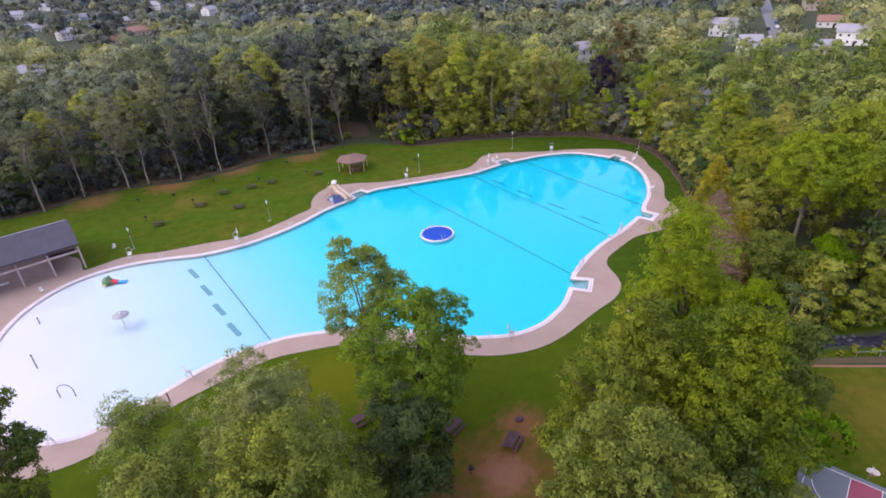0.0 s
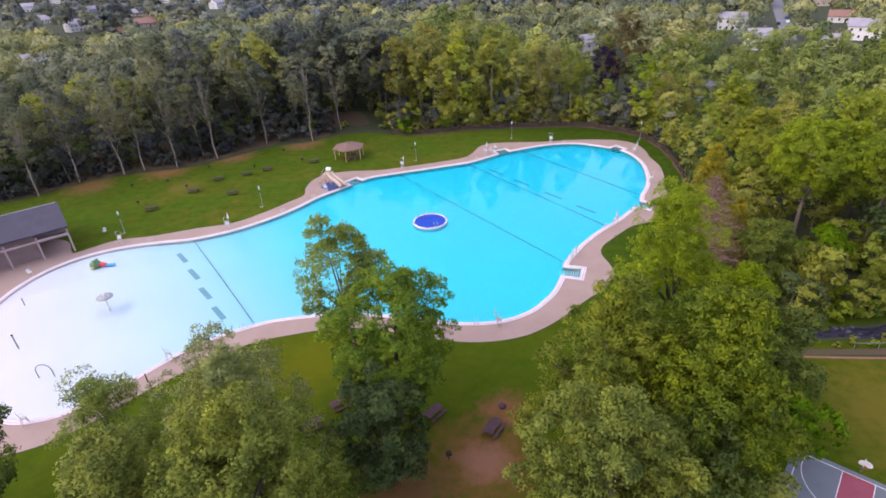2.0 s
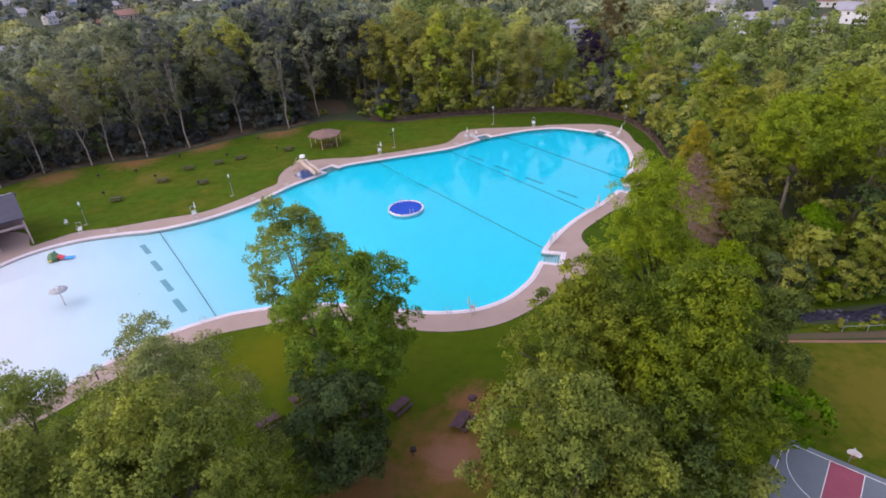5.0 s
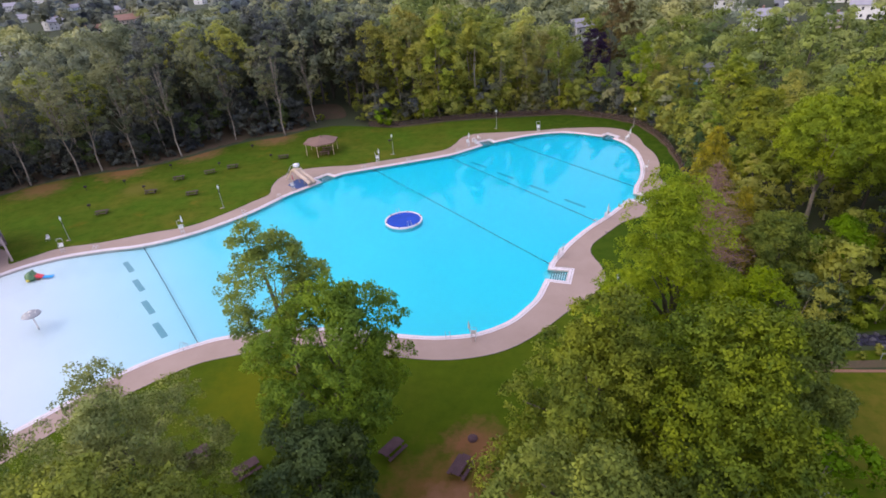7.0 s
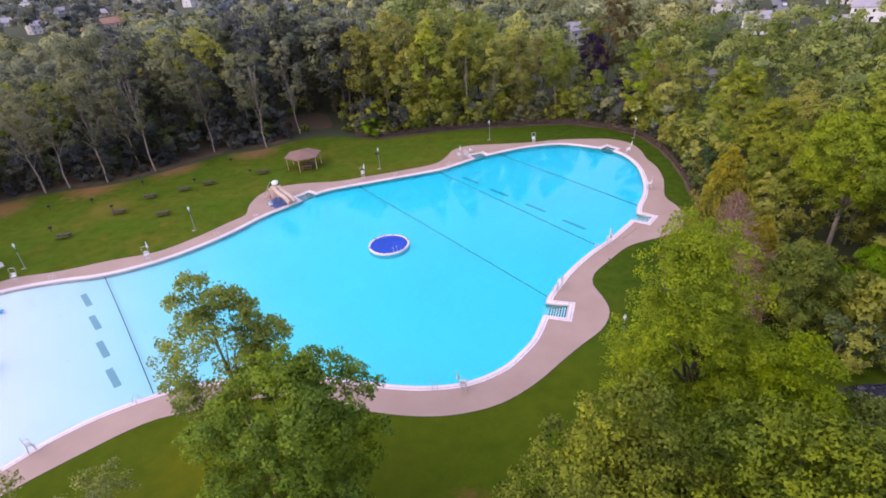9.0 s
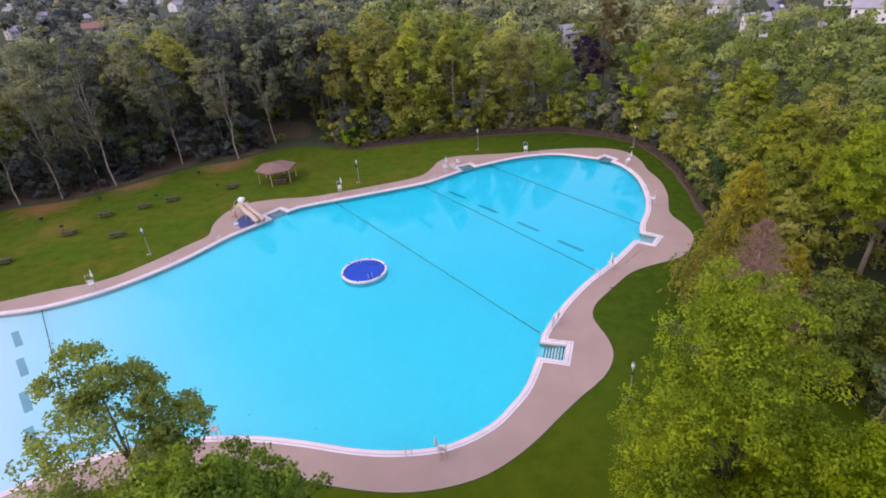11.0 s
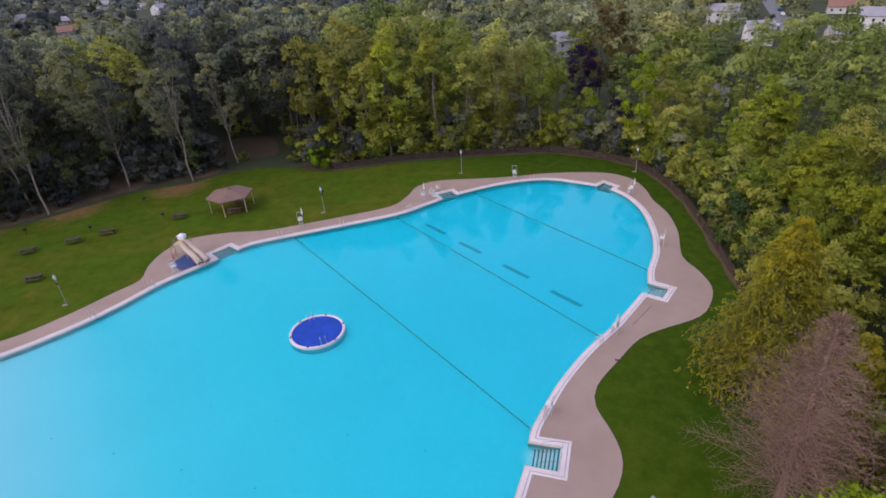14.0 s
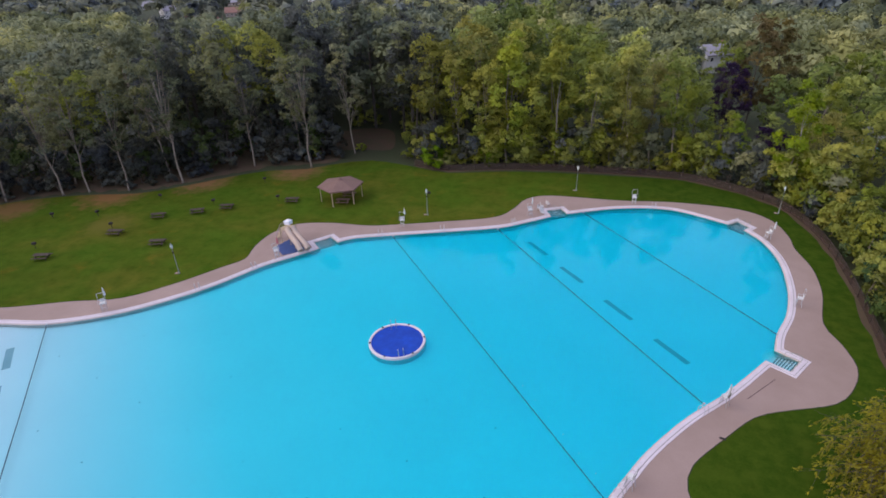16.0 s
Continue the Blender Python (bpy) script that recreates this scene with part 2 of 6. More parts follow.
M_WHITE = surface("white_painted_metal", (0.60, 0.58, 0.59), (0.66, 0.64, 0.65), (0.50, 0.48, 0.48), 18.0, 1.5, 0.5)
M_CHAIR = surface("weathered_white_tube", (0.44, 0.42, 0.45), (0.50, 0.48, 0.51), (0.36, 0.34, 0.36), 18.0, 1.5, 0.5)
M_STEEL = surface("stainless_tube", (0.55, 0.56, 0.6), (0.62, 0.63, 0.66), (0.48, 0.48, 0.5), 16.0, 1.5, 0.3, 0.03, 0.005, 0.9)
M_RED = surface("faded_red_canvas", (0.42, 0.09, 0.12), (0.48, 0.13, 0.15), (0.36, 0.07, 0.1), 12.0, 2.0, 0.8)
M_BLUE = surface("blue_painted_steel", (0.03, 0.06, 0.20), (0.045, 0.085, 0.25), (0.02, 0.04, 0.14), 10.0, 1.4, 0.5)
M_RING_BLUE = surface("deep_blue_liner", (0.001, 0.048, 0.40), (0.003, 0.065, 0.48), (0.001, 0.025, 0.22), 1.2, 0.5, 0.95, 0.3, 0.06)
M_SLIDE = surface("tan_fibreglass", (0.46, 0.345, 0.285), (0.51, 0.39, 0.33), (0.40, 0.29, 0.24), 8.0, 1.0, 0.4)
M_AWNING = surface("pale_canopy", (0.72, 0.68, 0.74), (0.78, 0.74, 0.79), (0.62, 0.57, 0.64), 8.0, 1.0, 0.7)
M_ROOF_BROWN = surface("brown_shingle", (0.17, 0.098, 0.086), (0.205, 0.125, 0.108), (0.14, 0.082, 0.07), 6.0, 0.8, 0.9, 0.3, 0.03)
M_POST = surface("tan_timber", (0.42, 0.32, 0.22), (0.48, 0.37, 0.26), (0.35, 0.26, 0.18), 10.0, 1.2, 0.8)
M_TABLE = surface("weathered_brown_timber", (0.070, 0.032, 0.040), (0.092, 0.044, 0.054), (0.050, 0.024, 0.030), 10.0, 1.5, 0.85, 0.2)
M_TABLE_DARK = surface("dark_wet_timber", (0.05, 0.032, 0.024), (0.065, 0.042, 0.032), (0.04, 0.026, 0.02), 10.0, 1.5, 0.8, 0.2)
M_IRON = surface("black_iron", (0.012, 0.012, 0.013), (0.02, 0.018, 0.019), (0.032, 0.02, 0.017), 16.0, 2.0, 0.9)
M_POLE = surface("grey_green_post", (0.20, 0.225, 0.20), (0.25, 0.27, 0.25), (0.16, 0.18, 0.16), 12.0, 1.0, 0.6)
M_LANTERN = surface("frosted_lantern", (0.46, 0.50, 0.50), (0.54, 0.58, 0.57), (0.5, 0.55, 0.53), 14.0, 2.0, 0.35)
M_ROOF_GREY = surface("grey_shingle", (0.052, 0.048, 0.074), (0.070, 0.064, 0.094), (0.042, 0.038, 0.058), 5.0, 0.5, 0.9, 0.3, 0.03)
M_SIDING = surface("pinkish_siding", (0.36, 0.275, 0.275), (0.40, 0.31, 0.31), (0.29, 0.22, 0.225), 7.0, 0.6, 0.8)
M_DARK = surface("dark_opening", (0.02, 0.02, 0.025), (0.03, 0.03, 0.035), (0.015, 0.015, 0.02), 6.0, 1.0, 0.5)
M_COURT = surface("grey_sport_coating", (0.115, 0.13, 0.155), (0.135, 0.15, 0.175), (0.095, 0.105, 0.125), 9.0, 0.35, 0.85, 0.1)
M_KEY = surface("maroon_sport_coating", (0.235, 0.045, 0.075), (0.26, 0.055, 0.085), (0.20, 0.04, 0.06), 9.0, 0.4, 0.85, 0.1)
M_LINE = surface("white_line_paint", (0.62, 0.60, 0.62), (0.70, 0.68, 0.70), (0.5, 0.48, 0.5), 10.0, 0.8, 0.8)
M_BARK = surface("grey_bark", (0.19, 0.155, 0.125), (0.25, 0.21, 0.175), (0.13, 0.105, 0.08), 5.0, 0.7, 0.95, 0.6, 0.06)
M_PALE_BARK = surface("pale_bark", (0.25, 0.21, 0.175), (0.31, 0.265, 0.225), (0.17, 0.14, 0.115), 4.0, 0.6, 0.95, 0.5, 0.05)
M_DARK_BARK = surface("dark_bark", (0.075, 0.062, 0.055), (0.105, 0.088, 0.076), (0.05, 0.042, 0.036), 5.0, 0.7, 0.95, 0.6, 0.06)
M_DEAD = surface("dead_grey_pink_wood", (0.235, 0.135, 0.112), (0.297, 0.178, 0.149), (0.178, 0.103, 0.085), 8.0, 0.8, 0.95, 0.4)
M_ASPHALT = surface("road_asphalt", (0.16, 0.16, 0.19), (0.19, 0.19, 0.22), (0.14, 0.14, 0.165), 3.0, 0.1, 0.9)
M_STREAM = surface("dark_stream_water", (0.006, 0.005, 0.012), (0.035, 0.03, 0.06), (0.012, 0.010, 0.022), 1.4, 0.5, 0.16, 1.0, 0.5)
M_STONE = surface("wet_stone", (0.045, 0.038, 0.05), (0.11, 0.10, 0.12), (0.025, 0.022, 0.03), 6.0, 1.2, 0.45, 0.5, 0.05)
M_EARTH = surface("reddish_earth_path", (0.22, 0.10, 0.062), (0.26, 0.13, 0.08), (0.16, 0.08, 0.05), 5.0, 0.5, 0.95, 0.3)
M_CAP = surface("pale_speckled_cap", (0.27, 0.27, 0.30), (0.36, 0.36, 0.39), (0.18, 0.18, 0.21), 6.0, 1.5, 0.5)
M_BROWN_WALL = surface("brown_pink_wall", (0.225, 0.165, 0.168), (0.26, 0.195, 0.195), (0.18, 0.13, 0.13), 7.0, 0.6, 0.85)
M_NOSING = surface("dark_teal_nosing", (0.08, 0.17, 0.20), (0.10, 0.20, 0.23), (0.06, 0.14, 0.17), 6.0, 0.8, 0.6)
M_FENCE = mesh_fence_material("brown_mesh")
M_GREEN_PLASTIC = surface("green_plastic", (0.07, 0.16, 0.07), (0.10, 0.20, 0.09), (0.05, 0.11, 0.05), 3.0, 1.0, 0.4)
M_RED_PLASTIC = surface("red_plastic", (0.62, 0.03, 0.05), (0.68, 0.05, 0.07), (0.5, 0.03, 0.04), 5.0, 1.0, 0.35)
M_BLUE_PLASTIC = surface("blue_plastic", (0.01, 0.30, 0.75), (0.02, 0.35, 0.80), (0.01, 0.24, 0.62), 5.0, 1.0, 0.35)
M_YELLOW_PLASTIC = surface("yellow_plastic", (0.62, 0.48, 0.06), (0.66, 0.52, 0.1), (0.5, 0.4, 0.05), 5.0, 1.0, 0.35)
M_HOUSE_WHITE = surface("white_house_siding", (0.66, 0.65, 0.68), (0.72, 0.71, 0.73), (0.56, 0.55, 0.58), 2.0, 0.3, 0.7)
M_HOUSE_TAN = surface("tan_house_siding", (0.46, 0.38, 0.33), (0.52, 0.43, 0.38), (0.4, 0.32, 0.28), 2.0, 0.3, 0.7)
M_HOUSE_BLUE = surface("pale_blue_siding", (0.36, 0.42, 0.52), (0.42, 0.47, 0.56), (0.3, 0.36, 0.46), 2.0, 0.3, 0.7)
M_ROOF_LILAC = surface("pale_grey_shingle", (0.27, 0.255, 0.31), (0.32, 0.305, 0.36), (0.22, 0.21, 0.26), 2.0, 0.3, 0.9)
M_ROOF_RED = surface("red_brown_shingle", (0.23, 0.125, 0.10), (0.28, 0.155, 0.13), (0.19, 0.10, 0.085), 2.0, 0.3, 0.9)
M_GLASS = surface("dark_window_glass", (0.04, 0.045, 0.06), (0.05, 0.055, 0.07), (0.03, 0.035, 0.05), 1.0, 0.5, 0.12, 0.0)
M_TEAL = surface("teal_pool_cover", (0.05, 0.26, 0.30), (0.07, 0.30, 0.34), (0.04, 0.2, 0.24), 2.0, 0.3, 0.4)

L_MAPLE = foliage("maple_leaf", (0.050, 0.084, 0.012), (0.262, 0.300, 0.032), 0.2, 0.34)
L_OAK = foliage("oak_leaf", (0.195, 0.222, 0.047), (0.390, 0.402, 0.074), 0.35)
# darker green; on trees between others it also stands for their shade
L_SHADY = foliage("deep_green_shade_leaf", (0.042, 0.076, 0.018), (0.165, 0.215, 0.038), 0.15, 0.34)
L_GREEN = foliage("green_maple_leaf", (0.043, 0.080, 0.013), (0.249, 0.302, 0.037), 0.2, 0.36)
# darkest green, for dark trees and for shade painted onto undergrowth
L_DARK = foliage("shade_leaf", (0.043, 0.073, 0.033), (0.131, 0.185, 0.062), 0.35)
L_WOOD = foliage("woodland_leaf", (0.219, 0.246, 0.067), (0.409, 0.431, 0.097), 0.55)
L_OLIVE = foliage("olive_leaf", (0.200, 0.196, 0.060), (0.345, 0.335, 0.090), 0.5)
# dull leaf: the western wood's bluish shade is mixed into the colour
L_DULL = foliage("dull_shaded_leaf", (0.129, 0.145, 0.095), (0.262, 0.278, 0.165), 0.6)
L_LIGHT = foliage("fresh_leaf", (0.212, 0.267, 0.036), (0.401, 0.454, 0.062), 0.4)
L_BRIGHT = foliage("bright_bush_leaf", (0.085, 0.170, 0.006), (0.22, 0.35, 0.014), 0.2)
L_PURPLE = foliage("purple_leaf", (0.016, 0.008, 0.032), (0.050, 0.022, 0.075), 0.2)
L_RUSSET = foliage("russet_olive_leaf", (0.110, 0.088, 0.040), (0.235, 0.175, 0.080), 0.2)
L_FIR = foliage("yellowing_needle", (0.107, 0.128, 0.016), (0.413, 0.352, 0.036), 0.2)
L_BROWN = foliage("dead_needle", (0.140, 0.084, 0.074), (0.225, 0.148, 0.128), 0.2, 0.1)
L_DEEP = foliage("deep_wood_leaf", (0.144, 0.187, 0.062), (0.297, 0.349, 0.097), 0.8, 0.38, 0.30, 0.3, True)
# western crowns, shade and its blue cast painted into the leaf
L_SHADE = foliage("western_shaded_leaf", (0.115, 0.134, 0.096), (0.245, 0.271, 0.168), 0.8, 0.38, 0.30, 0.3, True)
# far leaves: distance haze painted in as a bluish, greyed colour
L_FAR = foliage("haze_tinted_leaf", (0.057, 0.072, 0.087), (0.188, 0.206, 0.165), 1.0, 0.36, 0.14, 0.35, True)
# blue-grey leaf colour stands for shade inside the wood
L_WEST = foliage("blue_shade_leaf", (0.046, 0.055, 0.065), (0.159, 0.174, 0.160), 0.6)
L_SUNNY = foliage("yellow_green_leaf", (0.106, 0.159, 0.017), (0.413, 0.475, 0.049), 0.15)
# belt leaves lifted and greyed too, with some haze in the colour
L_BELT = foliage("hazy_belt_leaf", (0.161, 0.183, 0.106), (0.293, 0.312, 0.162), 0.9, 0.36, 0.14, 0.35, True)
L_FEATHER = foliage("feathery_grey_green_leaf", (0.078, 0.118, 0.038), (0.330, 0.385, 0.105), 0.1, 0.40)
L_AIRY = foliage("airy_crown_leaf", (0.086, 0.143, 0.030), (0.317, 0.394, 0.068), 0.1)


# ---- geometry helpers ----
def solid(verts, faces, smooth=False):
    """Plain lists that joined pieces are collected in: (verts, faces)."""
    me = bpy.data.meshes.new("mesh")
    me.from_pydata([tuple(v) for v in verts], [], faces)
    if smooth:
        me.polygons.foreach_set("use_smooth", [True] * len(me.polygons))
    me.update()
    return me


class Build:
    """Collects simple pieces into one mesh."""

    def __init__(self):
        self.v, self.f = [], []

    def piece(self, verts, faces):
        n = len(self.v)
        self.v += [tuple(p) for p in verts]
        self.f += [tuple(n + i for i in f) for f in faces]
        return self

    def box(self, cx, cy, cz, sx, sy, sz, turn=0.0, bevel=0.0):
        """A box about its centre, turned about z, with its upright and top edges chamfered by bevel."""
        x, y, z, b = sx / 2, sy / 2, sz / 2, bevel
        if b:
            ring = [(-x + b, -y), (x - b, -y), (x, -y + b), (x, y - b), (x - b, y), (-x + b, y), (-x, y - b), (-x, -y + b)]
        else:
            ring = [(-x, -y), (x, -y), (x, y), (-x, y)]
        k = len(ring)
        levels = [(-z, 1.0), (z - b, 1.0), (z, 1 - b / max(x, y))] if b else [(-z, 1.0), (z, 1.0)]
        c, s = math.cos(turn), math.sin(turn)
        verts = [(cx + px * q * c - py * q * s, cy + px * q * s + py * q * c, cz + h) for h, q in levels for px, py in ring]
        faces = [tuple(reversed(range(k))), tuple(range(k * (len(levels) - 1), k * len(levels)))]
        for r in range(len(levels) - 1):
            faces += [(r * k + i, r * k + (i + 1) % k, (r + 1) * k + (i + 1) % k, (r + 1) * k + i) for i in range(k)]
        return self.piece(verts, faces)

    def tube(self, points, radii, sides=6):
        """A round bar through points, capped."""
        pts = [Vector(p) for p in points]
        radii = [radii] * len(pts) if isinstance(radii, (int, float)) else radii
        verts, faces = [], []
        for i, p in enumerate(pts):
            way = (pts[min(i + 1, len(pts) - 1)] - pts[max(i - 1, 0)]).normalized()
            a = way.orthogonal().normalized() if abs(way.z) > 0.95 else way.cross(Vector((0, 0, 1))).normalized()
            b = way.cross(a)
            verts += [p + (a * math.cos(u) + b * math.sin(u)) * radii[i] for u in (2 * math.pi * j / sides for j in range(sides))]
        for i in range(len(pts) - 1):
            faces += [(i * sides + j, i * sides + (j + 1) % sides, (i + 1) * sides + (j + 1) % sides, (i + 1) * sides + j) for j in range(sides)]
        faces += [tuple(reversed(range(sides))), tuple(range((len(pts) - 1) * sides, len(pts) * sides))]
        return self.piece(verts, faces)

    def lathe(self, profile, sides=16, at=(0, 0, 0)):
        """A turned shape: (radius, height) from bottom to top."""
        verts = [(at[0] + r * math.cos(2 * math.pi * j / sides), at[1] + r * math.sin(2 * math.pi * j / sides), at[2] + h) for r, h in profile for j in range(sides)]
        faces = []
        for i in range(len(profile) - 1):
            faces += [(i * sides + j, i * sides + (j + 1) % sides, (i + 1) * sides + (j + 1) % sides, (i + 1) * sides + j) for j in range(sides)]
        faces += [tuple(reversed(range(sides))), tuple(range((len(profile) - 1) * sides, len(profile) * sides))]
        return self.piece(verts, faces)

    def prism(self, outline, z0, z1):
        """An upright block over a flat convex outline."""
        k = len(outline)
        return self.piece([(x, y, z) for z in (z0, z1) for x, y in outline],
                          [tuple(reversed(range(k))), tuple(range(k, 2 * k))] + [(i, (i + 1) % k, k + (i + 1) % k, k + i) for i in range(k)])

    def mesh(self, smooth=False):
        return solid(self.v, self.f, smooth)


def part(name, built, material, parent, label="", smooth=False, at=None, kind=""):
    """ONE mesh object under a thing or a part."""
    me = built.mesh(smooth) if isinstance(built, Build) else built
    if not me.materials:
        me.materials.append(material)
    ob = new(name, me)
    ob.parent = parent
    if at is not None:
        ob.matrix_basis = at
    return tagged(ob, label, kind=kind)


def thing(name, label, category, group="", m=None, kind=""):
    """An Empty at the base of a thing."""
    ob = new(name)
    ob.empty_display_size = 0.3
    if m is not None:
        ob.matrix_basis = m
    return tagged(ob, label, category, group, kind)


def single(name, built, material, label, category, group="", m=None, kind="", smooth=False):
    """A thing that is one mesh."""
    me = built.mesh(smooth) if isinstance(built, Build) else built
    if not me.materials:
        me.materials.append(material)
    ob = new(name, me)
    if m is not None:
        ob.matrix_basis = m
    return tagged(ob, label, category, group, kind)


def curve(points, closed=False, step=1.0):
    """A smooth line (Catmull-Rom) through plan points, at about even steps."""
    p = [np.array(q, float) for q in points]
    n = len(p)
    line = []
    for i in range(n if closed else n - 1):
        a, b, c, d = (p[(i + k) % n] if closed else p[min(max(i + k, 0), n - 1)] for k in (-1, 0, 1, 2))
        for u in np.arange(0, 1, 1 / max(2, int(np.linalg.norm(c - b) / step))):
            line.append(0.5 * (2 * b + (c - a) * u + (2 * a - 5 * b + 4 * c - d) * u ** 2 + (3 * b - a - 3 * c + d) * u ** 3))
    if not closed:
        line.append(p[-1])
    return line


def offset(line, by):
    """A closed line moved to its left by that much, with mitred corners."""
    p = np.array(line)
    fore, aft = np.roll(p, -1, 0) - p, p - np.roll(p, 1, 0)
    fore /= np.linalg.norm(fore, axis=1)[:, None]
    aft /= np.linalg.norm(aft, axis=1)[:, None]
    n1, n2 = np.stack([-fore[:, 1], fore[:, 0]], 1), np.stack([-aft[:, 1], aft[:, 0]], 1)
    n = n1 + n2
    n /= np.maximum((n * n1).sum(1), 0.7)[:, None]
    return list(p + n * by)


def inside(poly, pts):
    poly, pts = np.array(poly), np.array(pts)
    x, y = pts[:, 0], pts[:, 1]
    hit = np.zeros(len(pts), bool)
    for (x0, y0), (x1, y1) in zip(poly, np.roll(poly, -1, 0)):
        if y0 != y1:
            hit ^= ((y0 > y) != (y1 > y)) & (x < (x1 - x0) * (y - y0) / (y1 - y0) + x0)
    return hit


def sheet(outer, holes=(), z=0.0, extra=()):
    """A flat sheet with holes, as a mesh."""
    from mathutils.geometry import delaunay_2d_cdt
    verts, edges = [], []
    for loop in (outer, *holes):
        n = len(verts)
        verts += [Vector((float(q[0]), float(q[1]))) for q in loop]
        edges += [(n + i, n + (i + 1) % len(loop)) for i in range(len(loop))]
    verts += [Vector((float(q[0]), float(q[1]))) for q in extra]
    v, _, tris, *_ = delaunay_2d_cdt(verts, edges, [], 0, 1e-4)
    v = np.array([(q.x, q.y) for q in v])
    t = np.array([tuple(f) for f in tris])
    mid = v[t].mean(1)
    keep = inside(outer, mid)
    for loop in holes:
        keep &= ~inside(loop, mid)
    t = t[keep]
    e1, e2 = v[t[:, 1]] - v[t[:, 0]], v[t[:, 2]] - v[t[:, 0]]
    flip = e1[:, 0] * e2[:, 1] - e1[:, 1] * e2[:, 0] < 0
    t[flip] = t[flip][:, ::-1]
    height = z if callable(z) else lambda x, y: z
    return solid([(x, y, height(x, y)) for x, y in v], [tuple(f) for f in t.tolist()])


def band(inner, outer, levels):
    """A closed strip between two lines; levels: (share of the way out, z) from the inner edge."""
    b = Build()
    n, a, c = len(inner), np.array(inner), np.array(outer)
    rows = [[(*(a[i] + (c[i] - a[i]) * s), z) for i in range(n)] for s, z in levels]
    verts = [q for row in rows for q in row]
    faces = [(r * n + i, r * n + (i + 1) % n, (r + 1) * n + (i + 1) % n, (r + 1) * n + i) for r in range(len(rows) - 1) for i in range(n)]
    # the way round is clockwise: outward is to the left, and faces look up
    return b.piece(verts, [tuple(f) for f in faces])


# ---- the plan of the pool ----
NORTH_WEST = [(-54.6, 92.4), (-47.6, 93.5), (-40.6, 96.8), (-35.2, 101.2), (-31.0, 105.9), (-27.1, 111.7), (-23.4, 115.6), (-21.0, 118.2)]
BAY_SLIDE = [(-22.7, 120.0), (-20.5, 122.3)]
NORTH = [(-18.7, 120.8), (-16.8, 122.4), (-11.2, 124.3), (-3.0, 126.8), (6.2, 129.8), (10.6, 132.6), (14.2, 135.2)]
BAY_NORTH_WEST = [(13.3, 137.6), (16.0, 138.7)]
NORTH_EAST = [(17.0, 136.8), (21.0, 138.6), (26.0, 140.4), (31.6, 141.2), (36.2, 140.3), (42.6, 136.3)]
BAY_NORTH_EAST = [(44.3, 137.6), (45.7, 135.4)]
EAST = [(44.6, 134.3), (46.2, 130.6), (46.8, 124.5), (45.7, 117.0), (43.8, 111.0), (41.4, 106.4), (40.3, 103.3)]
BAY_EAST = [(42.3, 101.6), (40.7, 99.6)]
SOUTH_EAST = [(38.7, 101.1), (33.4, 95.1), (29.0, 90.9), (25.0, 86.2), (22.6, 82.6), (21.1, 80.2), (20.6, 78.7)]
BAY_SOUTH_EAST = [(23.4, 77.9), (22.5, 75.2)]
SOUTH = [(19.8, 76.1), (17.9, 71.9), (16.1, 69.4), (13.5, 66.7), (9.5, 64.7), (5.1, 64.3), (0.6, 64.9), (-4.8, 66.3), (-10.0, 67.3), (-16.0, 67.6), (-23.3, 66.6), (-26.6, 65.4), (-31.0, 63.0), (-34.7, 60.0), (-37.2, 57.0)]
WEST = [(-39.3, 54.3), (-43.3, 49.9), (-46.0, 48.2), (-49.5, 47.6), (-54.0, 49.0), (-60.5, 53.2), (-66.0, 60.0), (-69.8, 67.5), (-71.2, 75.2), (-70.0, 82.0), (-66.7, 87.1), (-61.2, 90.6)]
EDGE = (curve(WEST + NORTH_WEST, step=0.9)[0:] + [np.array(q) for q in BAY_SLIDE] + curve(NORTH, step=0.9) + [np.array(q) for q in BAY_NORTH_WEST]
        + curve(NORTH_EAST, step=0.9) + [np.array(q) for q in BAY_NORTH_EAST] + curve(EAST, step=0.9) + [np.array(q) for q in BAY_EAST]
        + curve(SOUTH_EAST, step=0.9) + [np.array(q) for q in BAY_SOUTH_EAST] + curve(SOUTH, step=0.9))
DECK_NORTH = [(-73.5, 94.8), (-69.5, 90.1), (-68.7, 89.6), (-68.0, 90.1), (-66.0, 92.0), (-63.0, 94.4), (-56.3, 95.7), (-48.7, 98.4), (-42.2, 100.3), (-37.4, 104.6), (-33.0, 110.2), (-30.8, 113.2), (-31.4, 117.2), (-30.9, 122.0), (-28.3, 125.8),
              (-22.4, 127.2), (-15.6, 127.1), (-10.0, 128.5), (-3.6, 130.4), (4.8, 133.4), (7.8, 137.6), (9.6, 142.0), (14.0, 144.2), (25.8, 143.6), (36.0, 144.0), (45.4, 142.4), (49.5, 138.6), (50.4, 133.0)]
DECK_SOUTH = [(50.0, 128.6), (50.4, 123.0), (49.4, 116.5), (47.1, 109.4), (47.6, 105.4), (47.6, 101.6), (46.1, 98.3), (43.4, 95.4), (38.2, 93.5), (35.2, 92.1), (31.9, 88.9), (28.5, 85.2), (27.6, 82.4), (28.1, 79.6),
              (28.3, 77.0), (27.7, 74.7), (26.0, 72.2), (23.3, 69.9), (20.8, 67.6), (16.9, 63.9), (12.9, 61.2), (8.7, 60.0), (4.3, 59.9), (-1.2, 61.0), (-8.0, 63.2), (-14.0, 63.9), (-21.4, 62.4), (-25.6, 61.0), (-30.2, 57.5)]
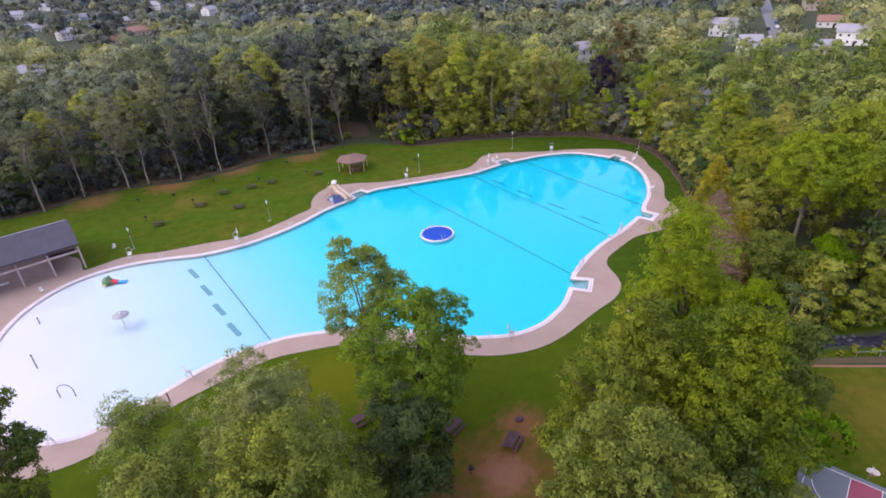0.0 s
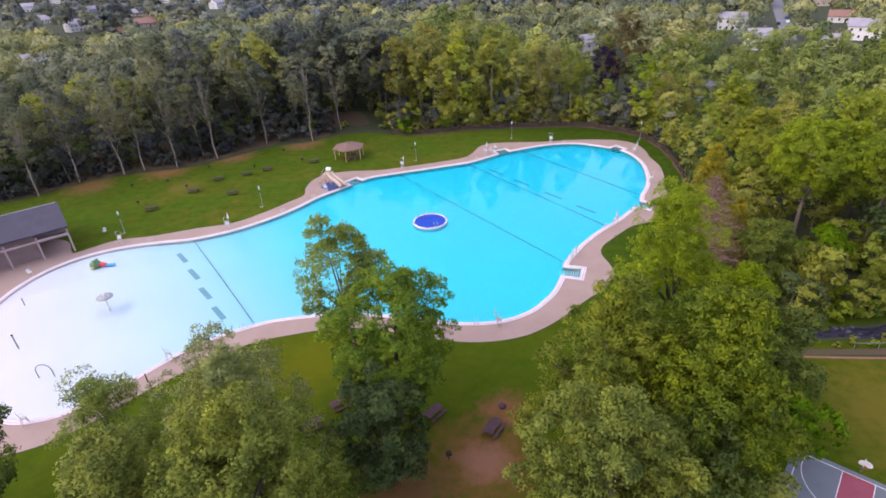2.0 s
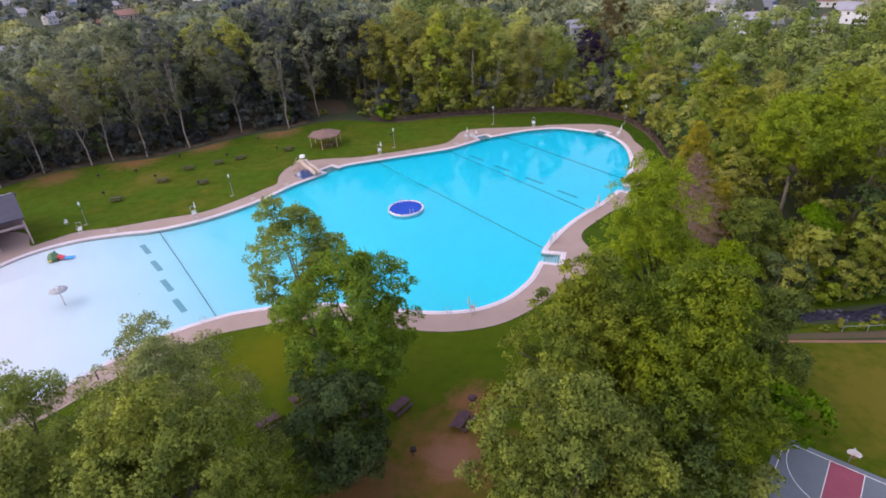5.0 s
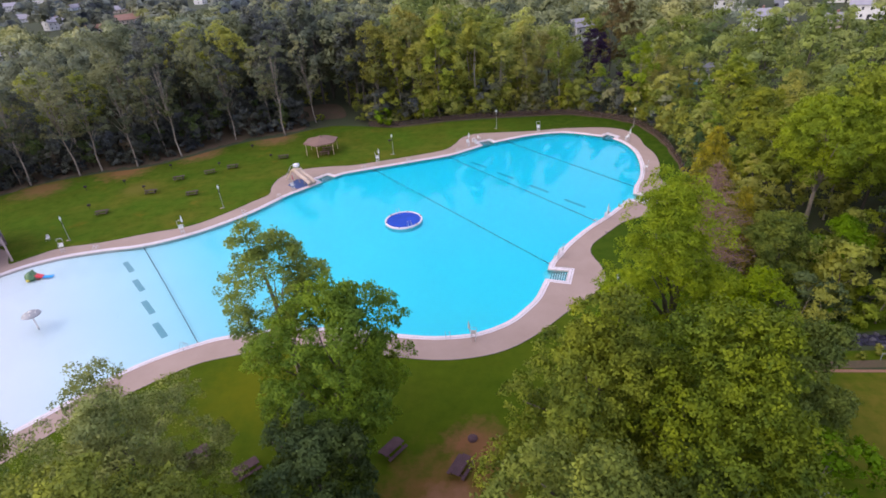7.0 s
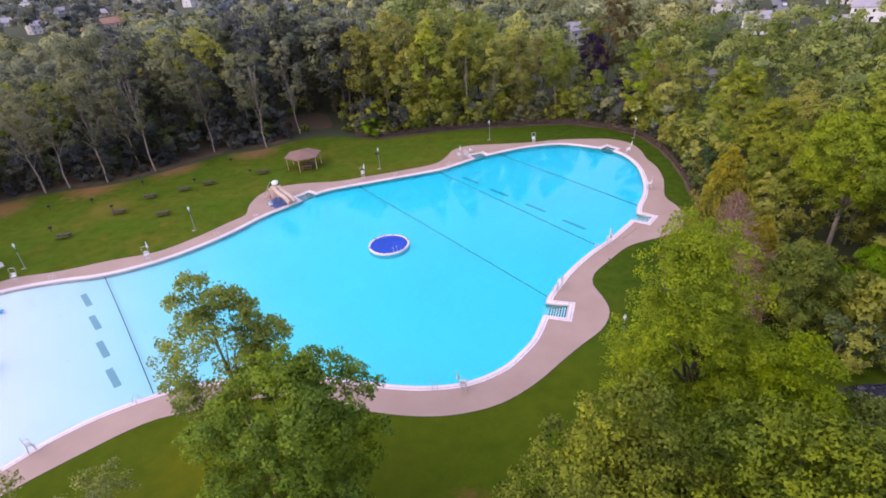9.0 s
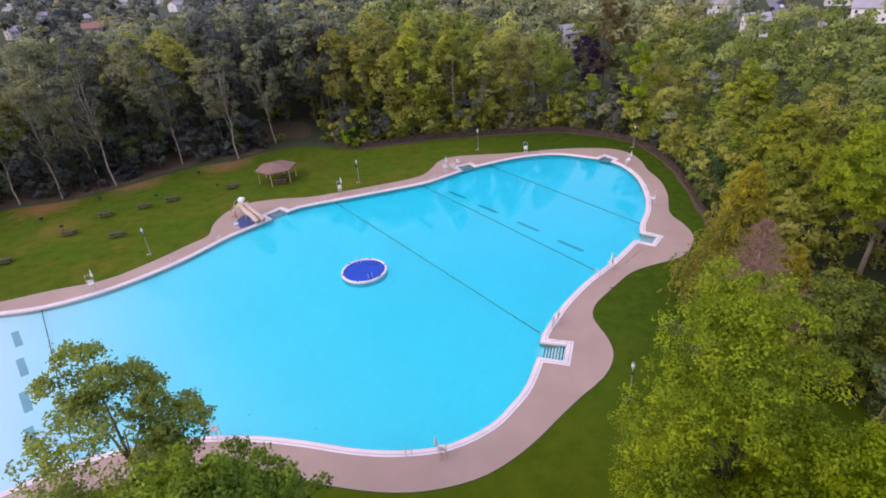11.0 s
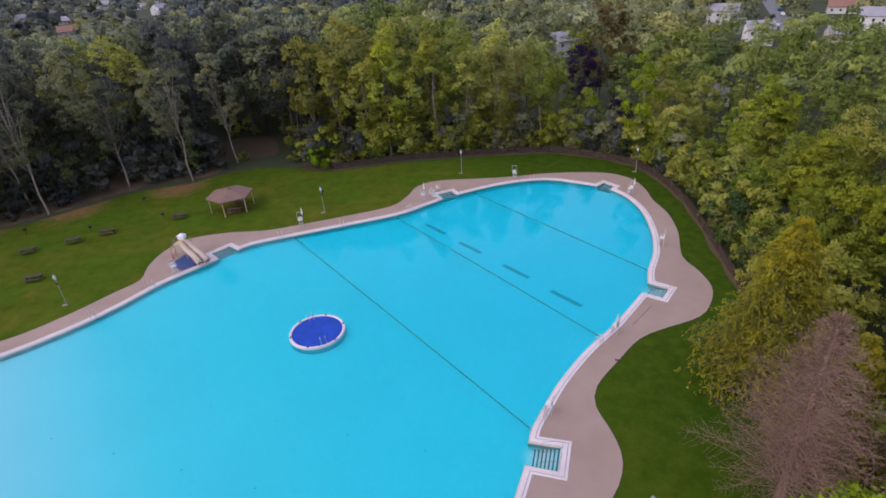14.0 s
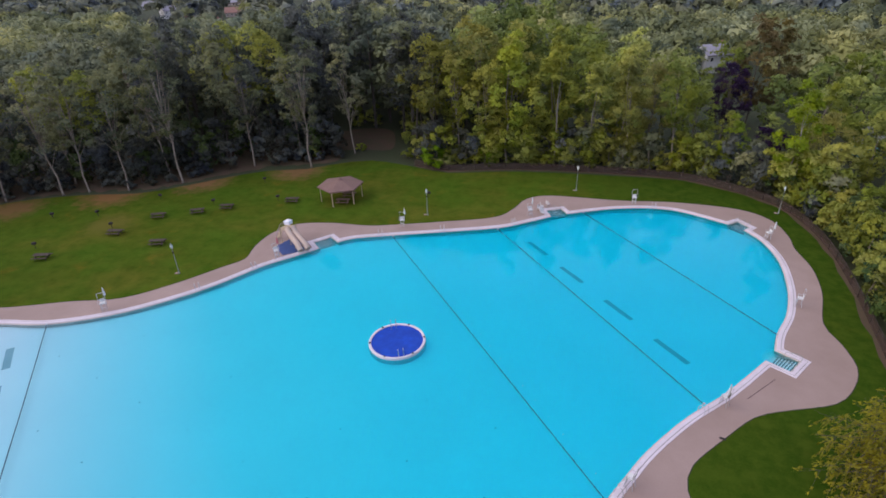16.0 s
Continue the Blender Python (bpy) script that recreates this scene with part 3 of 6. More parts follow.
DECK_WEST = [(-35.6, 52.6), (-39.6, 47.4), (-44.6, 43.4), (-51.0, 42.0), (-60.0, 45.5), (-70.0, 53.5), (-78.0, 62.0), (-88.0, 68.0), (-98.0, 74.0), (-92.0, 86.0), (-80.0, 95.0)]
PAVING = curve(DECK_NORTH + DECK_SOUTH + DECK_WEST, True, 1.2)
WATER_Z = -0.12


def pool_depth(x, y):
    s = x * ACROSS.x + y * ACROSS.y
    return float(np.interp(s, [-13, 16, 63, 83, 110], [0.14, 0.45, 0.65, 0.75, 0.9]))


# ---- ground, lawn, paving ----
FAR = 2600.0
LAWN = curve([(-112, -40), (-30, -44), (60, -42), (84, -20), (86, 30), (74, 50), (50, 54.4), (47.5, 66), (48.0, 84), (51.0, 100), (53.0, 112), (54.6, 124), (54.6, 134), (52.4, 144.2), (46.4, 150.6), (38, 155.2), (27, 156), (15, 156.4), (4, 155.9), (-7.6, 153.7),
              (-15, 156.2), (-26, 159.2), (-34, 155.5), (-38.6, 152.0), (-46.5, 150.0), (-53, 145.4), (-60, 139.2), (-67, 134.4), (-78, 132), (-89, 127), (-97, 118), (-112, 108), (-120, 70), (-118, 20)], True, 3.0)
single("ground", sheet([(-FAR, -500), (FAR, -500), (FAR, FAR), (-FAR, FAR)], [PAVING], -0.02), M_GROUND, "dark woodland floor of earth and low green growth", "ground", kind="structure")
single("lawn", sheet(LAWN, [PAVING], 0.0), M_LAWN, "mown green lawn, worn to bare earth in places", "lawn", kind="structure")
COPE = offset(EDGE, 0.72)
single("pavement", sheet(PAVING, [offset(EDGE, 0.70)], 0.015), M_DECK, "tan concrete pool deck with faint stains", "pavement", kind="structure")
single("deck_edge", band(PAVING, offset(PAVING, 0.14), [(0.0, 0.016), (0.5, 0.014), (1.0, -0.04)]), M_GROUND, "dark soil line along the paving edge", "trim", kind="structure")

# ---- pool basin and water ----
xs, ys = np.meshgrid(np.arange(-70, 46, 4.0), np.arange(50, 140, 4.0))
grid = np.stack([xs.ravel(), ys.ravel()], 1)
grid = grid[inside(offset(EDGE, -1.0), grid)]
single("pool_floor", sheet(EDGE, (), lambda x, y: WATER_Z - pool_depth(x, y), grid.tolist()), M_BASIN, "white painted pool floor sloping to the deep end", "pool floor", kind="structure")
single("pool_wall", band(EDGE, EDGE, [(0, -2.6), (0, -0.16)]), M_BASIN, "white painted pool wall", "pool wall", kind="structure")
single("waterline_band", band(offset(EDGE, -0.16), EDGE, [(0.0, -0.5), (0.0, -0.10), (0.1, -0.06), (1.0, -0.055)]), M_TILE, "beige tile lip at the waterline", "trim", kind="structure")
single("coping", band(EDGE, COPE, [(0.0, -0.2), (0.0, 0.02), (0.06, 0.05), (0.55, 0.05), (0.56, 0.03), (0.66, 0.03), (0.67, 0.05), (0.96, 0.05), (1.0, 0.035), (1.0, -0.05)]), M_COPING, "white concrete coping round the pool", "coping", kind="structure")
single("gutter", band(offset(EDGE, 0.405), offset(EDGE, 0.475), [(0.0, 0.036), (1.0, 0.036)]), M_GUTTER, "grey gutter slot in the coping", "trim", kind="structure")
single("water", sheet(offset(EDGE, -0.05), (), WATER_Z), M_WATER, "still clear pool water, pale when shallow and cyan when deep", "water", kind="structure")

# ropes across the pool
for a, b in (((-47.5, 93.3), (-26.6, 65.5)), ((-10.5, 123.9), (20.9, 80.3)), ((6.0, 129.0), (30.9, 93.2)), ((19.7, 137.6), (41.3, 106.4))):
    rope = thing("lane_rope", "thin dark rope stretched across the pool water", "rope", "ropes across the pool", pose(a[0], a[1], WATER_Z))
    d = Vector((b[0] - a[0], b[1] - a[1], 0))
    part("line", Build().tube([(0, 0, 0.02), d * 0.25 + Vector((0.03, 0.04, 0.0)), d * 0.5 + Vector((0.05, 0.06, 0)), d * 0.75 + Vector((0.03, 0.04, 0)), d + Vector((0, 0, 0.02))], 0.05, 6), M_ROPE, rope)
    for end in (Vector((0, 0, 0)), d):
        part("anchor", Build().lathe([(0.09, 0), (0.09, 0.2), (0.05, 0.26)], 8, (end.x, end.y, 0.0)), M_STEEL, rope)
    if a[0] == -10.5:
        bead = Build().lathe([(0.01, -0.04), (0.035, -0.025), (0.045, 0), (0.035, 0.025), (0.01, 0.04)], 8).mesh(True)
        for i in range(1, 22):
            q = d * (i / 22)
            part("float", bead, M_WHITE, rope, at=pose(q.x + 0.75, q.y + 0.55, 0.03))

# painted bars on the floor
for a, b, w in [((x, y), (x + 3.05, y - 3.9), 0.65) for x, y in ((11.2, 126.8), (16.4, 119.6), (22.3, 111.7), (27.7, 104.2))] + \
        [((x, y), (x + 2.9, y - 3.3), 0.85) for x, y in ((-48.6, 88.9), (-43.9, 82.9), (-39.4, 76.7), (-35.0, 71.0))]:
    d = Vector((b[0] - a[0], b[1] - a[1]))
    n = Vector((-d.y, d.x)).normalized() * w / 2
    corners = [(a[0] + n.x, a[1] + n.y), (a[0] - n.x, a[1] - n.y), (b[0] - n.x, b[1] - n.y), (b[0] + n.x, b[1] + n.y)]
    lift = Build()
    lift.piece([(x, y, WATER_Z - pool_depth(x, y) + h) for h in (0.0, 0.02) for x, y in corners], [(3, 2, 1, 0), (4, 5, 6, 7), (0, 1, 5, 4), (1, 2, 6, 5), (2, 3, 7, 6), (3, 0, 4, 7)])
    single("lane_marking", lift, M_MARK, "grey bar painted on the pool floor", "pool marking", "bars on the pool floor")

# round fittings in the floor
disc = Build().lathe([(0.09, 0), (0.08, 0.02)], 8).mesh()
fittings = thing("floor_fittings", "small dark inlets let into the pool floor", "pool fitting")
spot = 0
for i in range(-9, 9):
    for j in range(-6, 8):
        x, y = -4 + i * 4.6 * 0.81 + j * 6.4 * 0.586, 92 + i * 4.6 * 0.586 - j * 6.4 * 0.81
        if (i + j) % 2 == 0 and inside(offset(EDGE, -2.0), [(x, y)])[0] and math.hypot(x + 2, y - 97.6) > 5:
            part("inlet", disc, M_MARK, fittings, at=pose(x, y, WATER_Z - pool_depth(x, y) + 0.01))


# step bays: treads going down into the water
def step_bay(a, b, c, d):
    """Corners at the pool side (a, d) and at the back (b, c)."""
    a, b, c, d = (Vector(q) for q in (a, b, c, d))
    bay = thing("pool_steps", "white steps with dark nosings leading down into the pool", "steps", "step bays of the pool", pose(b.x, b.y, 0))
    base = Build().prism([tuple(q - b) for q in (a, d, c, b)], -2.6, -1.0)
    part("landing", base, M_BASIN, bay)
    for i in range(7):
        u, w = i / 8.2, (i + 0.62) / 8.2
        p, q, r, s = b.lerp(a, u), b.lerp(a, w), c.lerp(d, w), c.lerp(d, u)
        top = -0.2 - 0.09 * i
        part("tread", Build().prism([tuple(k - b) for k in (p, q, r, s)], -1.12, top), M_BASIN, bay)
        p, q, r, s = b.lerp(a, w), b.lerp(a, w + 0.05), c.lerp(d, w + 0.05), c.lerp(d, w)
        part("nosing", Build().prism([tuple(k - b) for k in (p.lerp(s, 0.06), q.lerp(r, 0.06), q.lerp(r, 0.94), p.lerp(s, 0.94))], -1.12, top + 0.005), M_NOSING, bay, "dark teal nosing")
    for u in (0.1, 0.5, 0.9):
        h, k = (b.lerp(c, u) - b), (a.lerp(d, u) - b)
        h, k = Vector((h.x, h.y, 0.05)), Vector((k.x, k.y, -0.6))
        part("handrail", Build().tube([h, h + Vector((0, 0, 0.85)), h.lerp(k, 0.2) + Vector((0, 0, 0.95)), h.lerp(k, 0.6) + Vector((0, 0, 0.85)), h.lerp(k, 0.65)], 0.024, 6), M_POLE, bay, "thin grey handrail")


step_bay(SOUTH_EAST[-1], BAY_SOUTH_EAST[0], BAY_SOUTH_EAST[1], SOUTH[0])
step_bay(EAST[-1], BAY_EAST[0], BAY_EAST[1], SOUTH_EAST[0])
step_bay(NORTH_EAST[-1], BAY_NORTH_EAST[0], BAY_NORTH_EAST[1], EAST[0])
step_bay(NORTH[-1], BAY_NORTH_WEST[0], BAY_NORTH_WEST[1], NORTH_EAST[0])
step_bay(NORTH_WEST[-1], BAY_SLIDE[0], BAY_SLIDE[1], NORTH[0])


# ---- trees ----
def leaf_cloud(rng, centres, radii, counts, size, flat=0.8, up=0.45, loose=0.6, outs=None, calm=0.5, stir=0.16):
    """Many small leaves on uneven clumps: arrays of verts, faces and soft normals that follow the crown's lobes."""
    total = int(counts.sum())
    who = np.repeat(np.arange(len(centres)), counts)
    u = rng.normal(size=(total, 3))
    u /= np.linalg.norm(u, axis=1)[:, None]
    if outs is not None:
        u += outs[who] * 0.5
        u /= np.linalg.norm(u, axis=1)[:, None]
    low = u[:, 2] < -0.25
    u[low, 2] *= rng.uniform(-1, 0.6, low.sum())
    u /= np.linalg.norm(u, axis=1)[:, None]
    reach = rng.uniform(0.45, 1.1, total) * radii[who] * (1 + 0.22 * np.sin(5 * u[:, 0] + who) * np.cos(4 * u[:, 1] + 2 * who))
    at = centres[who] + u * reach[:, None] * np.array([1, 1, flat])
    soft = u * (1 - calm) + (outs[who] if outs is not None else u) * calm + rng.normal(size=(total, 3)) * stir + np.array([0, 0, 0.30])
    soft /= np.linalg.norm(soft, axis=1)[:, None]
    n = u + rng.normal(size=(total, 3)) * loose + np.array([0, 0, up])
    n *= np.where((n * soft).sum(1) < 0, -1.0, 1.0)[:, None]
    n /= np.linalg.norm(n, axis=1)[:, None]
    t = np.cross(n, rng.normal(size=(total, 3)))
    t /= np.linalg.norm(t, axis=1)[:, None]
    b = np.cross(n, t)
    s = size * rng.uniform(0.6, 1.35, total)[:, None]
    w = s * rng.uniform(0.6, 0.95, total)[:, None]
    v = np.stack([at - t * s * 1.1, at + t * s * 0.7 - b * w, at + t * s * 0.7 + b * w], 1).reshape(-1, 3)
    f = np.arange(total * 3).reshape(-1, 3)
    return v, f, np.repeat(soft, 3, axis=0)


def quick_mesh(v, f, tone=None, soft=None):
    me = bpy.data.meshes.new("mesh")
    me.vertices.add(len(v))
    me.vertices.foreach_set("co", np.ascontiguousarray(v, dtype=np.float32).ravel())
    k = f.shape[1]
    me.loops.add(len(f) * k)
    me.loops.foreach_set("vertex_index", np.ascontiguousarray(f, dtype=np.int32).ravel())
    me.polygons.add(len(f))
    me.polygons.foreach_set("loop_start", np.arange(0, len(f) * k, k, dtype=np.int32))
    if soft is not None:
        me.polygons.foreach_set("use_smooth", np.ones(len(f), dtype=bool))
    me.update(calc_edges=True)
    me.validate()
    if soft is not None:
        me.normals_split_custom_set_from_vertices(np.ascontiguousarray(soft, dtype=np.float32))
    if tone is not None:
        me.attributes.new("tone", "FLOAT", "POINT").data.foreach_set("value", np.ascontiguousarray(tone, dtype=np.float32))
    return me


def crown_clumps(rng, height, bottom, radius, n, lean=(0, 0), top_heavy=0.55, lump=(0.20, 0.36), rag=1.0):
    """Clump centres and radii that fill an uneven, egg-shaped crown."""
    centres, radii = [], []
    mid, half = (bottom + height) / 2, (height - bottom) / 2
    lobes = rng.normal(size=(5, 3))
    for i in range(n):
        z = 1 - 2 * (i + rng.uniform(0, 1)) / n
        a = rng.uniform(0, 2 * math.pi)
        ring = math.sqrt(max(0, 1 - z * z)) ** (0.75 if z > 0 else 0.55)
        fill = rng.uniform(0.78 - 0.2 * rag, 0.85 + 0.15 * rag) if i % 3 else rng.uniform(0.2, 0.65)
        d = np.array([ring * math.cos(a), ring * math.sin(a), z])
        fill *= 1 + 0.24 * rag * np.sin((lobes @ d) * 2.2).mean() * 2
        wide = radius * (1.0 - 0.55 * max(0, z + 0.1) * (1 - top_heavy)) * (0.75 + 0.25 * (1 - abs(z)))
        r = radius * rng.uniform(*lump) * (0.85 if z > 0.6 else 1.0)
        up = (z + 1) / 2
        centres.append([d[0] * wide * fill + lean[0] * up, d[1] * wide * fill + lean[1] * up, mid + (half - r * 0.7) * z * max(fill, 0.5) ** 0.6])
        radii.append(r)
    return np.array(centres), np.array(radii)


def timber(rng, height, bottom, thick, centres, limbs, lean=(0, 0), sides=7, bow=0.35):
    """A tapered, slightly crooked trunk with limbs that run out to some of the clumps."""
    b = Build()
    top = height * 0.74
    knots = [0, 0.03, 0.2, 0.42, 0.65, 0.85, 1.0]
    sway = rng.uniform(-bow, bow, (len(knots), 2))
    sway[:2] = 0

    def axis(u):
        return Vector((lean[0] * u ** 1.3 + float(np.interp(u, knots, sway[:, 0])), lean[1] * u ** 1.3 + float(np.interp(u, knots, sway[:, 1])), top * u))
    b.tube([axis(u) for u in knots], [thick * q for q in (1.45, 1.05, 0.9, 0.72, 0.5, 0.3, 0.1)], sides)
    pick = rng.permutation(len(centres))[:limbs]
    for k in pick:
        end = Vector(centres[k])
        start = axis(min(0.92, max(bottom / top * 0.75, (end.z / top) * rng.uniform(0.45, 0.75))))
        mid = start.lerp(end, 0.5) + Vector((rng.uniform(-.4, .4), rng.uniform(-.4, .4), 0.10 * (end - start).length))
        t = thick * rng.uniform(0.26, 0.42)
        b.tube([start, mid, end], [t, t * 0.6, t * 0.2], 5)
    return b.mesh(True)


def tufts_on(rng, lobes, radii, per, tuft, shell):
    """Leafy sprays over the outside of the lobes, and the way out of the crown at each."""
    n = len(lobes) * per
    who = np.repeat(np.arange(len(lobes)), per)
    mid = lobes.mean(0)
    out_way = lobes - mid
    out_way /= np.maximum(np.linalg.norm(out_way, axis=1), 0.1)[:, None]
    u = rng.normal(size=(n, 3)) + out_way[who] * shell + np.array([0, 0, 0.35])
    u /= np.linalg.norm(u, axis=1)[:, None]
    at = lobes[who] + u * (radii[who] * rng.uniform(0.6, 1.15, n))[:, None]
    outs = u * 0.75 + out_way[who] * 0.35
    outs /= np.linalg.norm(outs, axis=1)[:, None]
    return at, rng.uniform(*tuft, n), outs


def tree_meshes(seed, height, bottom, radius, lobes, leaves, size, thick, limbs, lean=(0, 0), bow=0.35, top_heavy=0.55, lump=(0.20, 0.34), per=12, tuft=(0.4, 0.8), loose=0.7, up=0.35, flat=0.8, calm=0.8, rag=1.0, stir=0.2, shell=1.3):
    rng = np.random.default_rng(seed)
    c, r = crown_clumps(rng, height, bottom, radius, lobes, lean, top_heavy, lump, rag)
    at, tr, outs = tufts_on(rng, c, r, per, tuft, shell)
    counts = np.maximum(2, np.round(leaves * tr ** 2 / (tr ** 2).sum()).astype(int))
    v, f, soft = leaf_cloud(rng, at, tr, counts, size, flat, up, loose, outs, calm, stir)
    return timber(rng, height, bottom, thick, c, limbs, lean, bow=bow), quick_mesh(v, f, None, soft)


def tree(name, label, meshes, bark, leaf, m, group="", category="tree"):
    ob = thing(name, label, category, group, m)
    part("trunk", meshes[0], bark, ob)
    part("crown", meshes[1], leaf, ob)
    return ob


# the large trees beside the picnic lawn
def near_tree(label, x, y, h, bottom, r, lobes, per, leaves, size, thick, lean, heavy, leaf, crisp=False, rag=0.8, group="trees round the picnic lawn", bark=None):
    """A large tree by the picnic lawn: place, height, crown bottom and radius, lobes, sprays a lobe, leaves and their size, trunk, lean, top weight, leaf."""
    near_tree.seed += 1
    meshes = tree_meshes(near_tree.seed, h, bottom, r, lobes, leaves, size, thick, max(8, lobes // 6), lean, top_heavy=heavy, lump=(0.16, 0.33), per=per, tuft=(0.36, 0.85), loose=1.1, up=0.35, flat=0.85, calm=0.2 if crisp else 0.4, rag=rag, shell=0.6, stir=0.25)
    tree("tree", label, meshes, bark or (M_BARK if lobes == 50 else M_DARK_BARK), leaf, pose(x, y, 0), group)


near_tree.seed = 319
near_tree("tall slender green tree with an open upper crown", -9.0, 50.8, 23.0, 10.0, 4.7, 50, 10, 24000, 0.112, 0.32, (-0.2, 1.6), 0.9, L_AIRY, False, 0.6)
near_tree("broad green tree with a ragged airy crown", -3.6, 46.2, 20.8, 2.6, 6.9, 80, 11, 56000, 0.115, 0.40, (1.0, 0.0), 0.6, L_AIRY, False, 0.7)
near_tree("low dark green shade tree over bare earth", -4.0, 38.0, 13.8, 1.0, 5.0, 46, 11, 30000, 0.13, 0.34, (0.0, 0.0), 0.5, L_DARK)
near_tree("very tall maple with a dense yellow-green crown", 26.8, 50.6, 26.6, 2.0, 6.1, 108, 16, 120000, 0.083, 0.55, (-0.6, 0.2), 0.6, L_SUNNY, True)
near_tree("large spreading maple with a full green crown", 17.0, 38.0, 23.2, 3.0, 6.6, 84, 14, 84000, 0.105, 0.55, (0, 0), 0.4, L_MAPLE)
near_tree("large maple with lobed yellow-green foliage", 23.7, 35.0, 24.4, 3.0, 7.4, 94, 14, 96000, 0.108, 0.62, (0, 0), 0.4, L_MAPLE)
near_tree("large maple with dense green foliage", 14.2, 27.6, 22.4, 4.0, 6.8, 80, 13, 68000, 0.112, 0.55, (0, 0), 0.4, L_GREEN)
# fills the gap; its dark leaf paints in the shade between the crowns
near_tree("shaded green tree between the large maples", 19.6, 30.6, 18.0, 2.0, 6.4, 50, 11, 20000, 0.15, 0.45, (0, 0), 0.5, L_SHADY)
near_tree("light green young tree beside the ball court", 26.6, 29.4, 11.0, 1.5, 4.0, 36, 10, 17000, 0.125, 0.28, (0, 0), 0.4, L_WOOD)
near_tree("leafy green tree filling the gap between maples", 22.6, 44.6, 17.0, 2.0, 5.0, 50, 12, 28000, 0.12, 0.4, (0, 0), 0.5, L_MAPLE)
near_tree("yellow-green maple beside the tallest one", 31.0, 48.0, 18.6, 1.5, 4.8, 56, 13, 40000, 0.112, 0.42, (0, 0), 0.4, L_SUNNY)
near_tree("green tree with hanging boughs beside the grass", 36.6, 45.8, 15.5, 1.0, 4.2, 40, 11, 24000, 0.12, 0.32, (0, 0), 0.4, L_SHADY)
near_tree("large green tree with a wide lobed crown", -12.2, 27.0, 22.6, 3.0, 7.0, 92, 13, 86000, 0.105, 0.55, (0, 0), 0.5, L_GREEN)
near_tree("green tree with feathery upper twigs", -16.8, 36.0, 19.8, 2.0, 6.8, 84, 12, 68000, 0.09, 0.45, (0.4, 0.6), 0.5, L_FEATHER, True, 0.95)
near_tree("light green tree with a loose thin crown", -27.6, 34.6, 17.6, 2.0, 5.6, 60, 11, 42000, 0.082, 0.32, (0, 1.0), 0.2, L_FEATHER, True, 1.1)
near_tree("green tree with a full crown", -20.5, 26.0, 20.0, 4.0, 6.4, 64, 12, 46000, 0.115, 0.5, (0, 0), 0.5, L_GREEN)
near_tree("dull dark green tree at the lawn's edge", -41.4, 33.0, 21.5, 3.0, 5.4, 56, 11, 36000, 0.13, 0.42, (0.6, 0.6), 0.5, L_SHADY)


# conifers at the east side
def conifer_meshes(seed, height, radius, rows, per, needles, size, thick, bare):
    rng = np.random.default_rng(seed)
    b = Build()
    b.tube([(0, 0, 0), (0.1, 0.05, height * 0.4), (0, 0, height * 0.8), (0.05, 0, height)], [thick, thick * 0.75, thick * 0.35, 0.03], 7)
    v, f, n = [], [], 0
    for i in range(rows):
        u = (i + rng.uniform(0, 0.6)) / rows
        z = height * (0.08 + 0.9 * u)
        reach = radius * (1 - u) ** 0.8 * rng.uniform(0.75, 1.1) + 0.25
        for j in range(per):
            a = 2 * math.pi * (j + rng.uniform(-.35, .35)) / per + i * 0.7
            d = Vector((math.cos(a), math.sin(a), 0))
            L = reach * rng.uniform(0.7, 1.15)
            root, tip = Vector((0, 0, z)), d * L + Vector((0, 0, z - 0.10 * L + (0.35 * L if bare else 0.02)))
            mid = root.lerp(tip, 0.5) + Vector((0, 0, 0.08 * L))
            b.tube([root, mid, tip], [(thick * 0.22 * (1 - u) + 0.03) * (0.5 if bare else 1), 0.02, 0.007], 3)
            side = Vector((-d.y, d.x, 0))
            for k in range(10 if bare else 5):
                w = (k + 1) / (11 if bare else 6)
                p = root.lerp(mid, w * 2) if w < 0.5 else mid.lerp(tip, w * 2 - 1)
                for s in (-1, 1):
                    q = p + (side * s * 0.42 + d * 0.35) * L * (0.75 - 0.5 * w) * rng.uniform(0.6, 1.1) + Vector((0, 0, rng.uniform(-0.10, 0.16) * L if bare else -0.30 * L * rng.uniform(0.2, 1)))
                    b.tube([p, q], [0.012, 0.004] if bare else [0.022, 0.006], 3)
                    c = np.linspace(np.array(p), np.array(q), 5)[1:]
                    m = needles
                    at = c[rng.integers(0, len(c), m)] + rng.normal(size=(m, 3)) * 0.10
                    t = np.array(q - p) / max((q - p).length, 0.01) + rng.normal(size=(m, 3)) * 0.35
                    t /= np.linalg.norm(t, axis=1)[:, None]
                    nn = np.cross(t, rng.normal(size=(m, 3)))
                    nn /= np.linalg.norm(nn, axis=1)[:, None]
                    sz = size * rng.uniform(0.6, 1.3, m)[:, None]
                    v.append(np.stack([at - t * sz, at - nn * sz * 0.33, at + t * sz, at + nn * sz * 0.33], 1).reshape(-1, 3))
    v = np.concatenate(v)
    return b.mesh(), quick_mesh(v, np.arange(len(v)).reshape(-1, 4))


fir = conifer_meshes(31, 18.6, 8.0, 26, 11, 17, 0.19, 0.34, False)
tree("conifer", "tall conifer with yellowing orange-green needles", fir, M_DARK_BARK, L_FIR, pose(44.2, 84.0, 0), "conifers by the pool")
dead = conifer_meshes(32, 18.4, 7.4, 24, 10, 2, 0.10, 0.34, True)
tree("conifer", "dead conifer, bare pinkish-grey branches and twigs", dead, M_DEAD, L_BROWN, pose(38.8, 71.2, 0), "conifers by the pool")
